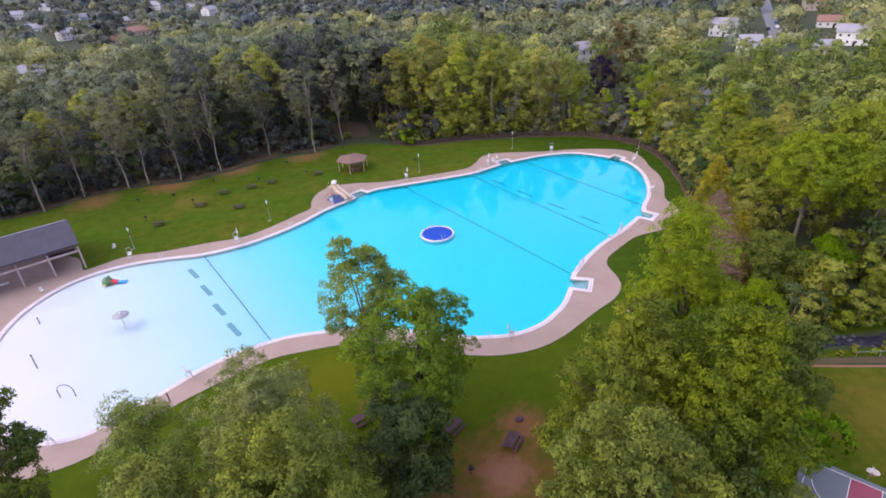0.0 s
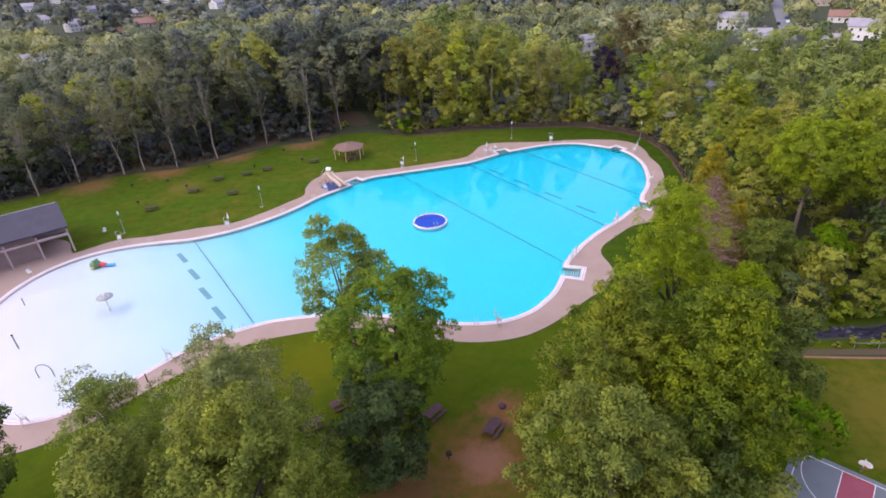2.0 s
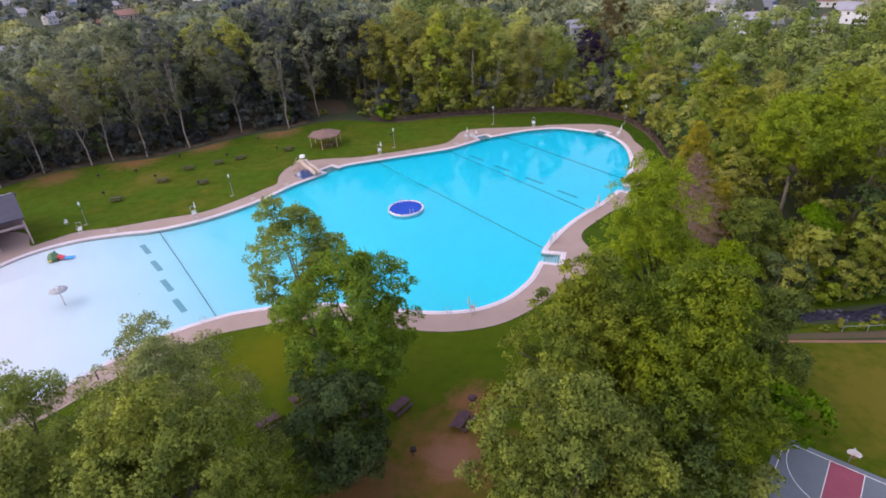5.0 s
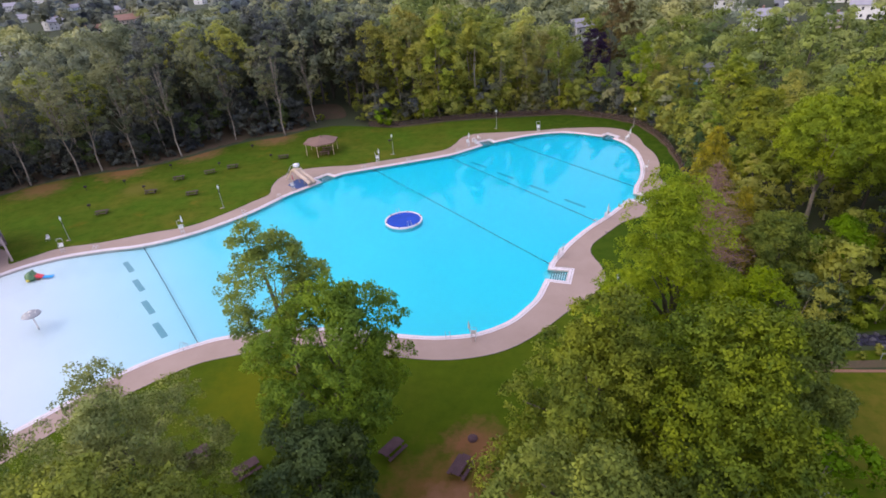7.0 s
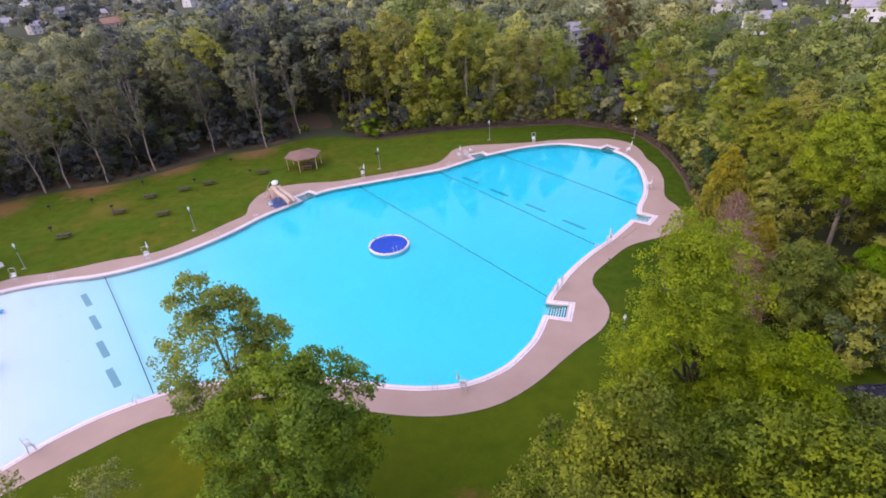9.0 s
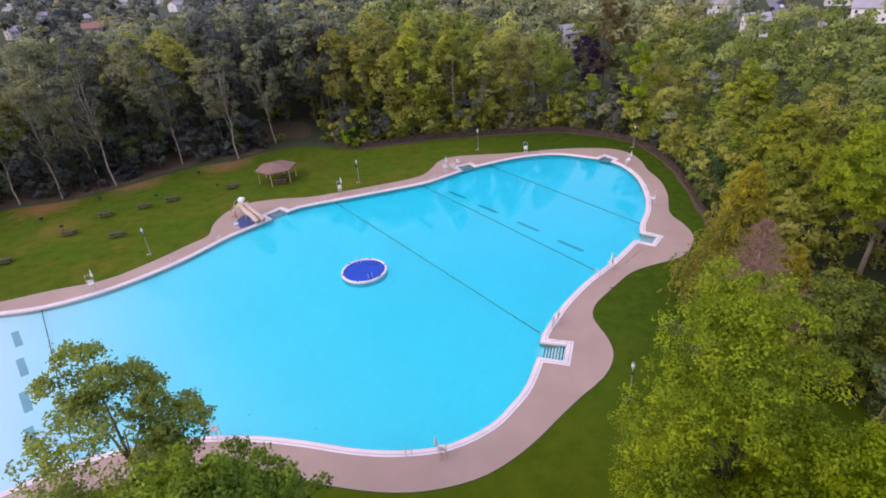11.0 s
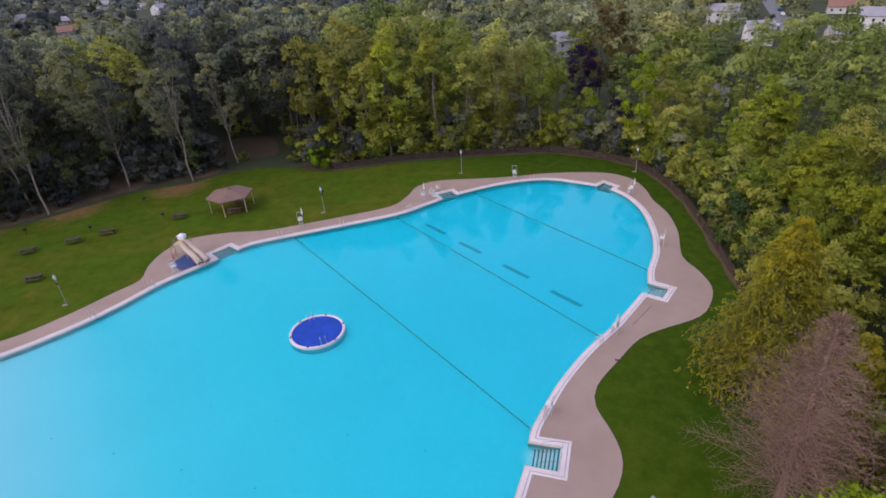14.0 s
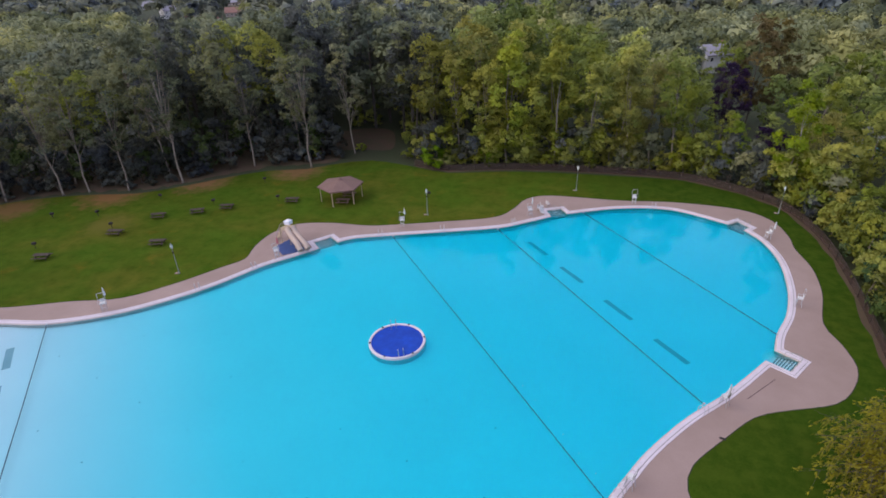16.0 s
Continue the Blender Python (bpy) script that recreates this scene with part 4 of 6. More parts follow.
fir_b = conifer_meshes(33, 13.5, 5.0, 20, 9, 14, 0.18, 0.26, False)
tree("conifer", "younger yellow-green conifer beside the dead one", fir_b, M_DARK_BARK, L_FIR, pose(44.6, 74.6, 0, 0, 0, 40), "conifers by the pool")

# woodland: a few grown forms, each standing many times
FORMS = {
    "tall": [tree_meshes(200 + i, 27.0, 9.0, 5.6, 26, 5500, 0.23, 0.24, 9, (1.2 * (i - 1), 0.5 * (1 - i)), 0.3, lump=(0.24, 0.42), per=10, tuft=(0.6, 1.2)) for i in range(3)],
    "bare": [tree_meshes(205 + i, 25.5, 7.0, 5.2, 24, 3000, 0.20, 0.18, 20, (1.6 * (i - 1), 0.6), 0.25, lump=(0.13, 0.28), per=7, tuft=(0.4, 0.9)) for i in range(3)],
    "full": [tree_meshes(210 + i, 21.0, 1.5, 5.2, 30, 6600, 0.22, 0.24, 4, lump=(0.22, 0.40), per=10, tuft=(0.6, 1.15)) for i in range(4)],
    "slim": [tree_meshes(220 + i, 22.5, 1.5, 3.9, 28, 5400, 0.205, 0.2, 4, top_heavy=0.2, lump=(0.24, 0.44), per=9, tuft=(0.5, 1.0)) for i in range(3)],
    "low": [tree_meshes(230 + i, 9.0, 0.4, 3.2, 14, 1500, 0.235, 0.12, 3, lump=(0.26, 0.44), per=7, tuft=(0.5, 0.9)) for i in range(2)],
    "back": [tree_meshes(240 + i, 23.5, 4.0, 6.2, 20, 1850, 0.39, 0.3, 3, lump=(0.26, 0.46), per=8, tuft=(0.8, 1.5), calm=0.8, stir=0.06, loose=0.45) for i in range(3)],
}
BUSH = [tree_meshes(250 + i, 3.4, 0.1, 1.8, 10, 1100, 0.18, 0.05, 4, per=6, tuft=(0.3, 0.6)) for i in range(2)]
LABELS = {
    "tall": "tall woodland tree with a long bare trunk and high crown",
    "bare": "tall edge tree with a pale branching trunk and thin crown",
    "full": "full-leaved woodland tree green to the ground",
    "slim": "slim upright tree with light green leaves",
    "low": "low understorey tree at the wood's edge",
    "back": "woodland tree deep inside the wood",
    "bush": "leafy green bush at the wood's edge",
}
rng = np.random.default_rng(7)
first = {}


def stand(form, x, y, leaf, scale=1.0, bark=None, group="trees of the wood", label=""):
    """One woodland tree; trees of the same form and leaf share their meshes."""
    pool = BUSH if form == "bush" else FORMS[form]
    k = int(rng.integers(0, len(pool)))
    bark = bark or M_BARK
    key = (form, k, leaf.name, bark.name, label)
    m = pose(x, y, -0.05, 0, 0, float(rng.uniform(0, 360)))
    s = scale * float(rng.uniform(0.9, 1.1))
    if key not in first:
        trunk, crown = (me.copy() for me in pool[k])
        trunk.materials.clear()
        crown.materials.clear()
        ob = tree("bush" if form == "bush" else "tree", label or LABELS[form], (trunk, crown), bark, leaf, m, group, "bush" if form == "bush" else "tree")
        first[key] = ob
    else:
        ob = copy_thing(first[key], m)
    ob.scale = (s, s, s * float(rng.uniform(0.94, 1.06)))
    return ob


deep_places = []


def deep(x, y, scale):
    """A tree inside the wood, one of the many that are joined."""
    deep_places.append((x, y, scale, int(rng.integers(0, 3)), float(rng.uniform(0, 6.28))))


taken = []


def free(x, y, gap):
    if any((x - a) ** 2 + (y - b) ** 2 < (gap * 0.5 + g * 0.5) ** 2 for a, b, g in taken):
        return False
    taken.append((x, y, gap))
    return True


# pale leaning trunks along the western wood
for x, y in ((-95.5, 119.0), (-81.5, 131.5), (-77.4, 133.8), (-69.6, 135.6), (-61.0, 141.0), (-37.9, 153.4), (-103.0, 117.0), (-84.0, 137.5), (-66.0, 144.0), (-51.0, 152.5), (-43.0, 159.5), (-31.5, 163.5), (-90.5, 127.0)):
    taken.append((x, y, 5.0))
    stand("bare", x, y, L_DULL, 1.0, M_PALE_BARK, "trees along the lawn")
LINE_WEST = curve([(-128, 92), (-112, 110), (-97, 120), (-89, 129), (-78, 134.5), (-67, 137), (-60, 142), (-53, 148.5), (-46.5, 153.5), (-38.6, 155.5), (-33, 160)], step=1.0)
LINE_NORTH = curve([(-15, 159.5), (-7.6, 157), (4, 159.2), (15, 159.8), (27, 159.4), (38, 158), (46.5, 153.6), (53.6, 146.5), (56.5, 137), (56.6, 124), (55, 112), (52.6, 101), (51.5, 92)], step=1.0)


def wood_height(x):
    """How tall the wood grows along the lawn: highest in the north-west, lower to both ends."""
    return float(np.interp(x, [-115, -92, -76, -58, -10, 8, 22, 36, 48, 60], [19.5, 23, 28, 31, 30, 28, 25.5, 22, 19, 18]))


def low_gap(x, y, h):
    """The wood is young and low before the purple-leaved trees."""
    return min(h, 9.0 + max(0.0, y - 155) * 0.1) if 43 < x < 59 and 150 < y < 185 else h


for spot in ((51.2, 183.5, 8.0), (54.9, 165.0, 6.0), (59.5, 196.0, 7.0), (64.5, 198.0, 7.0)):
    taken.append(spot)
# single trees that stand out along the northern edge
for x, y, h, form, leaf in ((3.9, 160.2, 27.5, "slim", L_LIGHT), (-12.7, 164.7, 27.5, "tall", L_OLIVE), (-6.5, 162.0, 25.0, "bare", L_OAK), (13.8, 160.4, 25.5, "slim", L_OAK), (21.0, 160.2, 22.0, "slim", L_WOOD),
                            (36.7, 159.3, 23.5, "tall", L_WOOD), (46.6, 155.5, 12.5, "slim", L_LIGHT), (53.8, 147.4, 19.5, "slim", L_LIGHT), (27.5, 159.8, 21.0, "slim", L_OLIVE), (-0.7, 160.4, 24.5, "tall", L_OAK)):
    taken.append((x, y, 5.5))
    stand(form, x, y, leaf, h / {"slim": 22.5, "tall": 27.0, "bare": 25.5}[form], M_PALE_BARK, "trees along the fence")
for row, (depth, gap) in enumerate(((3.0, 5.2), (8.5, 5.6), (14.5, 5.8), (20.5, 6.0), (27.0, 6.2), (34, 6.4))):
    for line, side in ((LINE_WEST, "w"), (LINE_NORTH, "n")):
        p = np.array(line)
        d = np.gradient(p, axis=0)
        d /= np.linalg.norm(d, axis=1)[:, None]
        for i in range(0, len(p), 2):
            q = p[i] + np.array([-d[i, 1], d[i, 0]]) * (depth + rng.uniform(-1.4, 1.4)) + rng.uniform(-0.9, 0.9, 2)
            if not free(q[0], q[1], gap * (1.25 if side == "n" else 1.2)):
                continue
            h = low_gap(q[0], q[1], wood_height(q[0]) * rng.uniform(0.88, 1.07))
            if side == "w":
                if row == 0:
                    if rng.uniform() < 0.4:
                        stand("bare", *q, L_DULL, h / 27.5, M_DARK_BARK)
                elif row < 4:
                    # darker leaves in front, lighter behind: the wood's shaded face set by colour
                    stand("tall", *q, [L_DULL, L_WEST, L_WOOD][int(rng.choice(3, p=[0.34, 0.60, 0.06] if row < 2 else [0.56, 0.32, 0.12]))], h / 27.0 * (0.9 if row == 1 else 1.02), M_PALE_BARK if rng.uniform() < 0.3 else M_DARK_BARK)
                else:
                    deep(*q, h / 23.5)
            elif row < 3:
                form = str(rng.choice(["tall", "slim", "full"], p=[0.40, 0.35, 0.25] if h > 23 else [0.12, 0.42, 0.46]))
                leaf = [L_WOOD, L_OAK, L_LIGHT, L_OLIVE][int(rng.choice(4, p=[0.42, 0.24, 0.08, 0.26]))]
                if q[0] > 50 and q[1] < 142:          # lower, deeper green growth behind the eastern fence
                    leaf, h = (L_AIRY, L_GREEN, L_OAK)[int(rng.integers(0, 3))], h * 0.76
                stand(form, *q, leaf, h * (0.80 if row == 0 else 1.0) / {"tall": 27.0, "slim": 23.5, "full": 23.0}[form], M_PALE_BARK if rng.uniform() < 0.5 else M_BARK)
            else:
                deep(*q, h * rng.uniform(0.85, 1.0) / 23.5)
# growth under the tall western trees, the shade there put into dark leaf colours
p = np.array(LINE_WEST)
d = np.gradient(p, axis=0)
d /= np.linalg.norm(d, axis=1)[:, None]
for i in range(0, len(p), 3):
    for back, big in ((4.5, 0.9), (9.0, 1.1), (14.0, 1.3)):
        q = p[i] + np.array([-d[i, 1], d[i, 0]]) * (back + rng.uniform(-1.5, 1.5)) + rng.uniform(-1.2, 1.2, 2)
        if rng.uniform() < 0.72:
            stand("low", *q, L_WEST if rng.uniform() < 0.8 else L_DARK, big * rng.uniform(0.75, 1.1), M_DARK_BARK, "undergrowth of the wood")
# undergrowth along the edge of the wood
for line, gap, share in ((LINE_WEST, 2, 0.62), (LINE_NORTH, 2, 0.8)):
    p = np.array(line)
    d = np.gradient(p, axis=0)
    d /= np.linalg.norm(d, axis=1)[:, None]
    for i in range(0, len(p), gap):
        n = np.array([-d[i, 1], d[i, 0]])
        if rng.uniform() < share:
            q = p[i] + n * rng.uniform(0.2, 2.6)
            stand("bush" if rng.uniform() < 0.55 else "low", *q, L_WEST if line is LINE_WEST else L_WOOD, rng.uniform(0.6, 1.15), group="undergrowth of the wood")
p = np.array(LINE_NORTH)
for i in range(2, len(p) - 40, 2):
    stand("low", p[i, 0] + rng.uniform(-1, 1), p[i, 1] + rng.uniform(-0.8, 3.2), [L_WEST, L_OAK, L_WOOD, L_DULL][int(rng.integers(0, 4))], rng.uniform(0.5, 1.1), group="undergrowth of the wood")
for i in range(26):
    u = i / 25
    x, y = float(np.interp(u, [0, 0.3, 0.6, 0.85, 1], [51.0, 53.2, 55.8, 55.8, 50])), 92 + 60 * u
    stand("low" if i % 3 else "bush", x + rng.uniform(0.2, 2.4), y, [L_WOOD, L_OAK, L_DARK][i % 3], rng.uniform(0.55, 1.0), group="undergrowth of the wood")
for i in range(46):
    x, y = rng.uniform(46, 80), rng.uniform(63.5, 82)
    if math.hypot(x - 44, y - 75) > 5:
        stand("low" if rng.uniform() < 0.4 else "bush", x, y, [L_LIGHT, L_WOOD, L_DARK][int(rng.integers(0, 3))], rng.uniform(0.6, 1.1), group="undergrowth of the wood")
for x, y in ((-40, 160), (-41, 168), (-38, 184), (-25.5, 184), (-19, 170), (-18.0, 162), (-30.5, 165.5), (-34, 186)):
    stand("low" if y > 166 else "bush", x, y, L_LIGHT if x == -30.5 else L_WOOD, rng.uniform(0.6, 0.9), group="undergrowth of the wood")
for i in range(22):
    stand("low" if i % 4 == 0 else "bush", 49 + i * 1.9, 62.4 + i * 0.15 + rng.uniform(-0.5, 0.9), [L_OAK, L_BRIGHT, L_SHADY, L_LIGHT][i % 4], rng.uniform(0.55, 1.0), group="undergrowth of the wood")
for i in range(20):
    stand("bush", 49 + i * 2.2, 57.4 + rng.uniform(-0.6, 0.8), L_OAK if i % 3 else L_LIGHT, rng.uniform(0.25, 0.42), group="undergrowth of the wood")
stand("bush", -10.6, 156.6, L_BRIGHT, 1.6, label="round bright yellow-green bush before the dark wood")
stand("low", 0.5, 158.2, L_BRIGHT, 0.55, label="small bright green shrub by the fence")
# the east wood, by the pool and the stream
EAST = "trees of the east wood"
near_tree("tall bright yellow-green tree above the east wood", 67.6, 130.0, 18.8, 1.5, 5.4, 46, 10, 22000, 0.17, 0.3, (0, 0), 0.3, L_SUNNY, False, 1.1, EAST)
near_tree("olive tree with bare lower branches by a hollow", 62.6, 110.6, 16.6, 5.0, 5.6, 44, 9, 16000, 0.16, 0.32, (1.0, 0.0), 0.8, L_OAK, False, 1.2, EAST, M_PALE_BARK)
near_tree("rounded mid-green tree behind the pool fence", 61.2, 98.6, 14.6, 1.5, 6.0, 50, 11, 24000, 0.15, 0.3, (0, 0), 0.5, L_OAK, False, 0.7, EAST)
near_tree("large light green tree with a leaning brown trunk", 59.7, 84.0, 23.0, 10.0, 7.2, 84, 12, 50000, 0.135, 0.34, (-2.0, -3.2), 0.7, L_LIGHT, False, 1.0, EAST, M_BARK)
near_tree("broad light green tree deep in the east wood", 79.0, 104.0, 20.8, 2.0, 7.6, 60, 11, 26000, 0.18, 0.36, (0, 0), 0.6, L_LIGHT, False, 0.9, EAST)
near_tree("dark green tree beside the dead conifer", 47.2, 69.2, 12.2, 0.8, 4.8, 46, 11, 26000, 0.12, 0.28, (0, 0), 0.5, L_GREEN, False, 0.8, EAST)
near_tree("low bright green tree over the stream bank", 58.4, 74.2, 8.6, 0.4, 3.6, 36, 10, 15000, 0.125, 0.2, (0, 0), 0.5, L_BRIGHT, False, 0.9, EAST)
near_tree("tall light green tree with pale spreading limbs", 69.6, 81.4, 20.4, 7.0, 6.2, 50, 9, 20000, 0.15, 0.36, (0.6, -0.8), 0.9, L_LIGHT, False, 1.2, EAST, M_PALE_BARK)
for x, y, gap in ((67.6, 130.0, 8.5), (62.6, 110.6, 9.5), (61.2, 98.6, 9.5), (59.7, 84.0, 10), (58, 79, 10), (79, 104, 11), (72, 112.5, 11), (69.6, 81.4, 9), (58.4, 74.2, 7), (47.2, 69.2, 7), (53, 77, 8), (64, 90, 7)):
    taken.append((x, y, gap))
# the L_DARK low trees paint the shade of the hollow as leaf colour
for x, y, form, leaf, s in ((70, 94, "full", L_OAK, 0.8), (88, 112, "full", L_OAK, 0.9), (75, 120, "full", L_OAK, 0.72), (58.5, 120.5, "full", L_WOOD, 0.55), (57.0, 106.5, "low", L_WOOD, 0.9), (56.6, 112.0, "low", L_OAK, 1.0),
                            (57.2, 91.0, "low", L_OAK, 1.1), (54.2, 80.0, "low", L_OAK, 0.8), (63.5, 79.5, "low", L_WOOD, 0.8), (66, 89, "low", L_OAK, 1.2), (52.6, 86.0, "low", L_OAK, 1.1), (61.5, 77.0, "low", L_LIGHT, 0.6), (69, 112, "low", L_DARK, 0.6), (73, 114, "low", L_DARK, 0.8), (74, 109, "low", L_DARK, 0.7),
                            (66.2, 73.0, "full", L_SUNNY, 0.46), (72, 72, "full", L_OAK, 0.6), (77, 78, "full", L_LIGHT, 0.85), (79, 90, "full", L_OAK, 0.92), (63.0, 70.0, "low", L_LIGHT, 0.8), (52.6, 66.6, "low", L_OAK, 0.75), (36.9, 40.6, "low", L_BRIGHT, 0.8)):
    taken.append((x, y, 5.0))
    stand(form, x, y, leaf, s, M_PALE_BARK if x > 60 else M_BARK, EAST)
for i in range(900):
    x, y = rng.uniform(52, 190), rng.uniform(62, 205)
    if x - 52 < (70 - y) * 1.2 or (y > 100 and x < 58 + (y - 150) * -0.25) or not free(x, y, 7.8):
        continue
    near = math.hypot(x - 55, y - 100) < 34
    if near:
        stand("full", x, y, [L_OAK, L_WOOD, L_LIGHT, L_AIRY][int(rng.choice(4, p=[0.40, 0.20, 0.15, 0.25]))], rng.uniform(0.5, 0.85), group=EAST)
    else:
        deep(x, y, low_gap(x, y, 23.5 * rng.uniform(0.6, 0.98)) / 23.5)
for x, y, s in ((52.0, 70.8, 0.34), (56, 67.4, 0.3), (61, 66.4, 0.34), (68, 67, 0.45), (74, 66.5, 0.5), (82, 70, 0.7)):
    stand("full", x, y, L_LIGHT if s > 0.46 else L_OAK, s, M_PALE_BARK, EAST)
# the wood behind the clearing and behind the western rows
west = np.array(LINE_WEST)
for i in range(620):
    x, y = rng.uniform(-140, 10), rng.uniform(135, 216)
    apart = np.hypot(west[:, 0] - x, west[:, 1] - y).min()
    clear = (x + 31) ** 2 + ((y - 168) * 0.8) ** 2 > 130
    if clear and (y > 170 or x < -75) and (apart > 30 or x > -34) and y - 135 > (-95 - x) * 0.2 and free(x, y, 6.6):
        deep(x, y, rng.uniform(1.05, 1.3) * (1.0 if x > -80 else 0.85))
for x, y in ((-42, 176), (-38, 189), (-31, 190), (-24, 187), (-19, 178), (-18, 169)):
    # recessed trees behind the clearing, their shade given by the dark leaf
    stand("tall", x, y, L_WEST, rng.uniform(0.95, 1.1), M_DARK_BARK)
stand("full", 51.2, 183.5, L_PURPLE, 0.90, label="dark purple-leaved tree among the green wood")
stand("low", 54.9, 165.0, L_PURPLE, 1.05, label="small dark purple-leaved tree")
stand("slim", 59.5, 196.0, L_RUSSET, 1.22, M_DARK_BARK, label="tall brownish-olive tree behind the purple one")
stand("slim", 64.5, 198.0, L_RUSSET, 1.05, M_DARK_BARK, label="tall brownish-olive tree behind the purple one")

# the deep wood as two masses of real trees: the western one, shade put into its leaf colour, and the rest
def wood_mass(places, leaf, label):
    rows_v, rows_f, rows_t, rows_n, n = [], [], [], [], 0
    own = np.random.default_rng(71)
    for x, y, s, k, a in places:
        crown = FORMS["back"][k][1]
        turn = np.array([[math.cos(a), -math.sin(a), 0], [math.sin(a), math.cos(a), 0], [0, 0, 1]])
        size = len(crown.vertices)
        co, soft = np.empty(size * 3, np.float32), np.empty(size * 3, np.float32)
        crown.vertices.foreach_get("co", co)
        crown.corner_normals.foreach_get("vector", soft)
        rows_v.append(co.reshape(-1, 3) @ turn.T * s + np.array([x, y, -0.05]))
        rows_n.append(soft.reshape(-1, 3) @ turn.T)
        rows_f.append(np.arange(size).reshape(-1, 3) + n)
        rows_t.append(np.full(size, own.uniform(0, 1)))
        n += size
    single("deep_woods", quick_mesh(np.concatenate(rows_v), np.concatenate(rows_f), np.concatenate(rows_t), np.concatenate(rows_n)), leaf, label, "woods", kind="stuff")


wood_mass([q for q in deep_places if q[0] < -13], L_SHADE, "dense green crowns with shade in their colour inside the western wood")
wood_mass([q for q in deep_places if q[0] >= -13], L_DEEP, "dense crowns of mixed trees inside the wood")
stems = Build()
for x, y, s, k, a in deep_places:
    stems.tube([(x, y, 0), (x + 0.3 * math.cos(a), y + 0.3 * math.sin(a), 10 * s), (x, y, 18 * s)], [0.34 * s, 0.26 * s, 0.12 * s], 5)
single("deep_wood_stems", stems, M_DARK_BARK, "grey-brown stems standing inside the wood", "woods", kind="stuff")

# far woods, too many to count
def far_woods(name, count, seed, near_y, far_y, leaves, size, leaf, label):
    r = np.random.default_rng(seed)
    y = near_y + (far_y - near_y) * r.uniform(0, 1, count * 3) ** 1.15
    x = r.uniform(-0.98, 0.92, count * 3) * (y + 30)
    edge_gap = (y > 216 + 6 * np.sin(x * 0.05)) | (x < -130 - (y - 100) * 0.1)
    road = np.abs((x - 163) - (y - 285) * 0.475) > 5
    yards = np.ones_like(road)
    for hx, hy, hr in OPENINGS:
        far_off = math.hypot(hx, hy)
        along = (x * hx + y * hy) / far_off - far_off
        aside = (x * hy - y * hx) / far_off
        yards &= (aside / hr) ** 2 + ((along + 0.16 * far_off) / (0.19 * far_off)) ** 2 > 1
    keep = edge_gap & road & yards
    x, y = x[keep][:count], y[keep][:count]
    n = len(x)
    h = r.uniform(8, 18, n) * np.where(y > 260, 0.85, 1.2)
    h *= np.where(x < -60, 1.05, 0.95)
    rad = r.uniform(4.0, 8.2, n)
    k = 6
    centres = np.stack([np.repeat(x, k), np.repeat(y, k), np.repeat(h, k)], 1)
    u = r.normal(size=(n * k, 3))
    u /= np.linalg.norm(u, axis=1)[:, None]
    u[:, 2] = np.abs(u[:, 2]) * 0.9 - 0.35
    R = np.repeat(rad, k)
    centres += u * R[:, None] * 0.62
    centres[:, 2] -= R * 0.75
    outs = u + np.array([0, 0, 0.25])
    outs /= np.linalg.norm(outs, axis=1)[:, None]
    v, f, soft = leaf_cloud(r, centres, R * 0.56, np.full(n * k, leaves), size, 0.85, 0.3, 0.3, outs, 0.5, 0.04)
    me = quick_mesh(v, f, np.repeat(r.uniform(0, 1, n), k * leaves * 3), soft)
    return single(name, me, leaf, label, "woods", kind="stuff")


HOUSES_WEST = [  # x, y, turn, width, depth, storeys, wall, roof
    (-213, 291, 24, 16, 10, 2, M_HOUSE_WHITE, M_ROOF_LILAC), (-208, 313, 28, 10, 8, 1, M_HOUSE_TAN, M_ROOF_RED),
    (-256, 496, 25, 20, 12, 1, M_HOUSE_TAN, M_ROOF_RED), (-252, 440, 30, 26, 8, 1, M_HOUSE_TAN, M_ROOF_RED), (-402, 584, 15, 22, 12, 1, M_HOUSE_WHITE, M_ROOF_LILAC), (-313, 486, 60, 14, 10, 2, M_HOUSE_WHITE, M_ROOF_LILAC),
    (-379, 790, -20, 26, 14, 2, M_HOUSE_WHITE, M_ROOF_LILAC), (-331, 838, 15, 24, 13, 2, M_HOUSE_WHITE, M_ROOF_LILAC), (-254, 648, 70, 15, 11, 2, M_HOUSE_WHITE, M_ROOF_LILAC), (-319, 750, 0, 20, 11, 1, M_HOUSE_BLUE, M_ROOF_LILAC),
    (-420, 694, 60, 18, 11, 1, M_HOUSE_BLUE, M_ROOF_LILAC), (-326, 610, 20, 20, 11, 1, M_HOUSE_TAN, M_ROOF_LILAC), (-547, 760, 20, 22, 12, 2, M_HOUSE_WHITE, M_ROOF_LILAC), (-600, 900, 0, 26, 14, 2, M_HOUSE_WHITE, M_ROOF_LILAC),
]
HOUSES_EAST = [
    (153, 320, -35, 13, 9, 2, M_HOUSE_WHITE, M_ROOF_LILAC), (138.5, 262, -15, 9, 8, 2, M_HOUSE_WHITE, M_ROOF_LILAC), (192, 273, -35, 13, 9, 2, M_HOUSE_WHITE, M_ROOF_LILAC), (217, 329, -30, 14, 9, 1, M_HOUSE_WHITE, M_ROOF_RED),
    (66, 268, 20, 11, 9, 2, M_HOUSE_WHITE, M_ROOF_LILAC), (84, 184, 0, 10, 6, 1, M_HOUSE_WHITE, M_ROOF_LILAC), (253, 405, -20, 15, 10, 2, M_HOUSE_TAN, M_ROOF_RED), (167, 257, -20, 9, 8, 1, M_HOUSE_TAN, M_ROOF_LILAC),
]
HOUSES = HOUSES_WEST + HOUSES_EAST
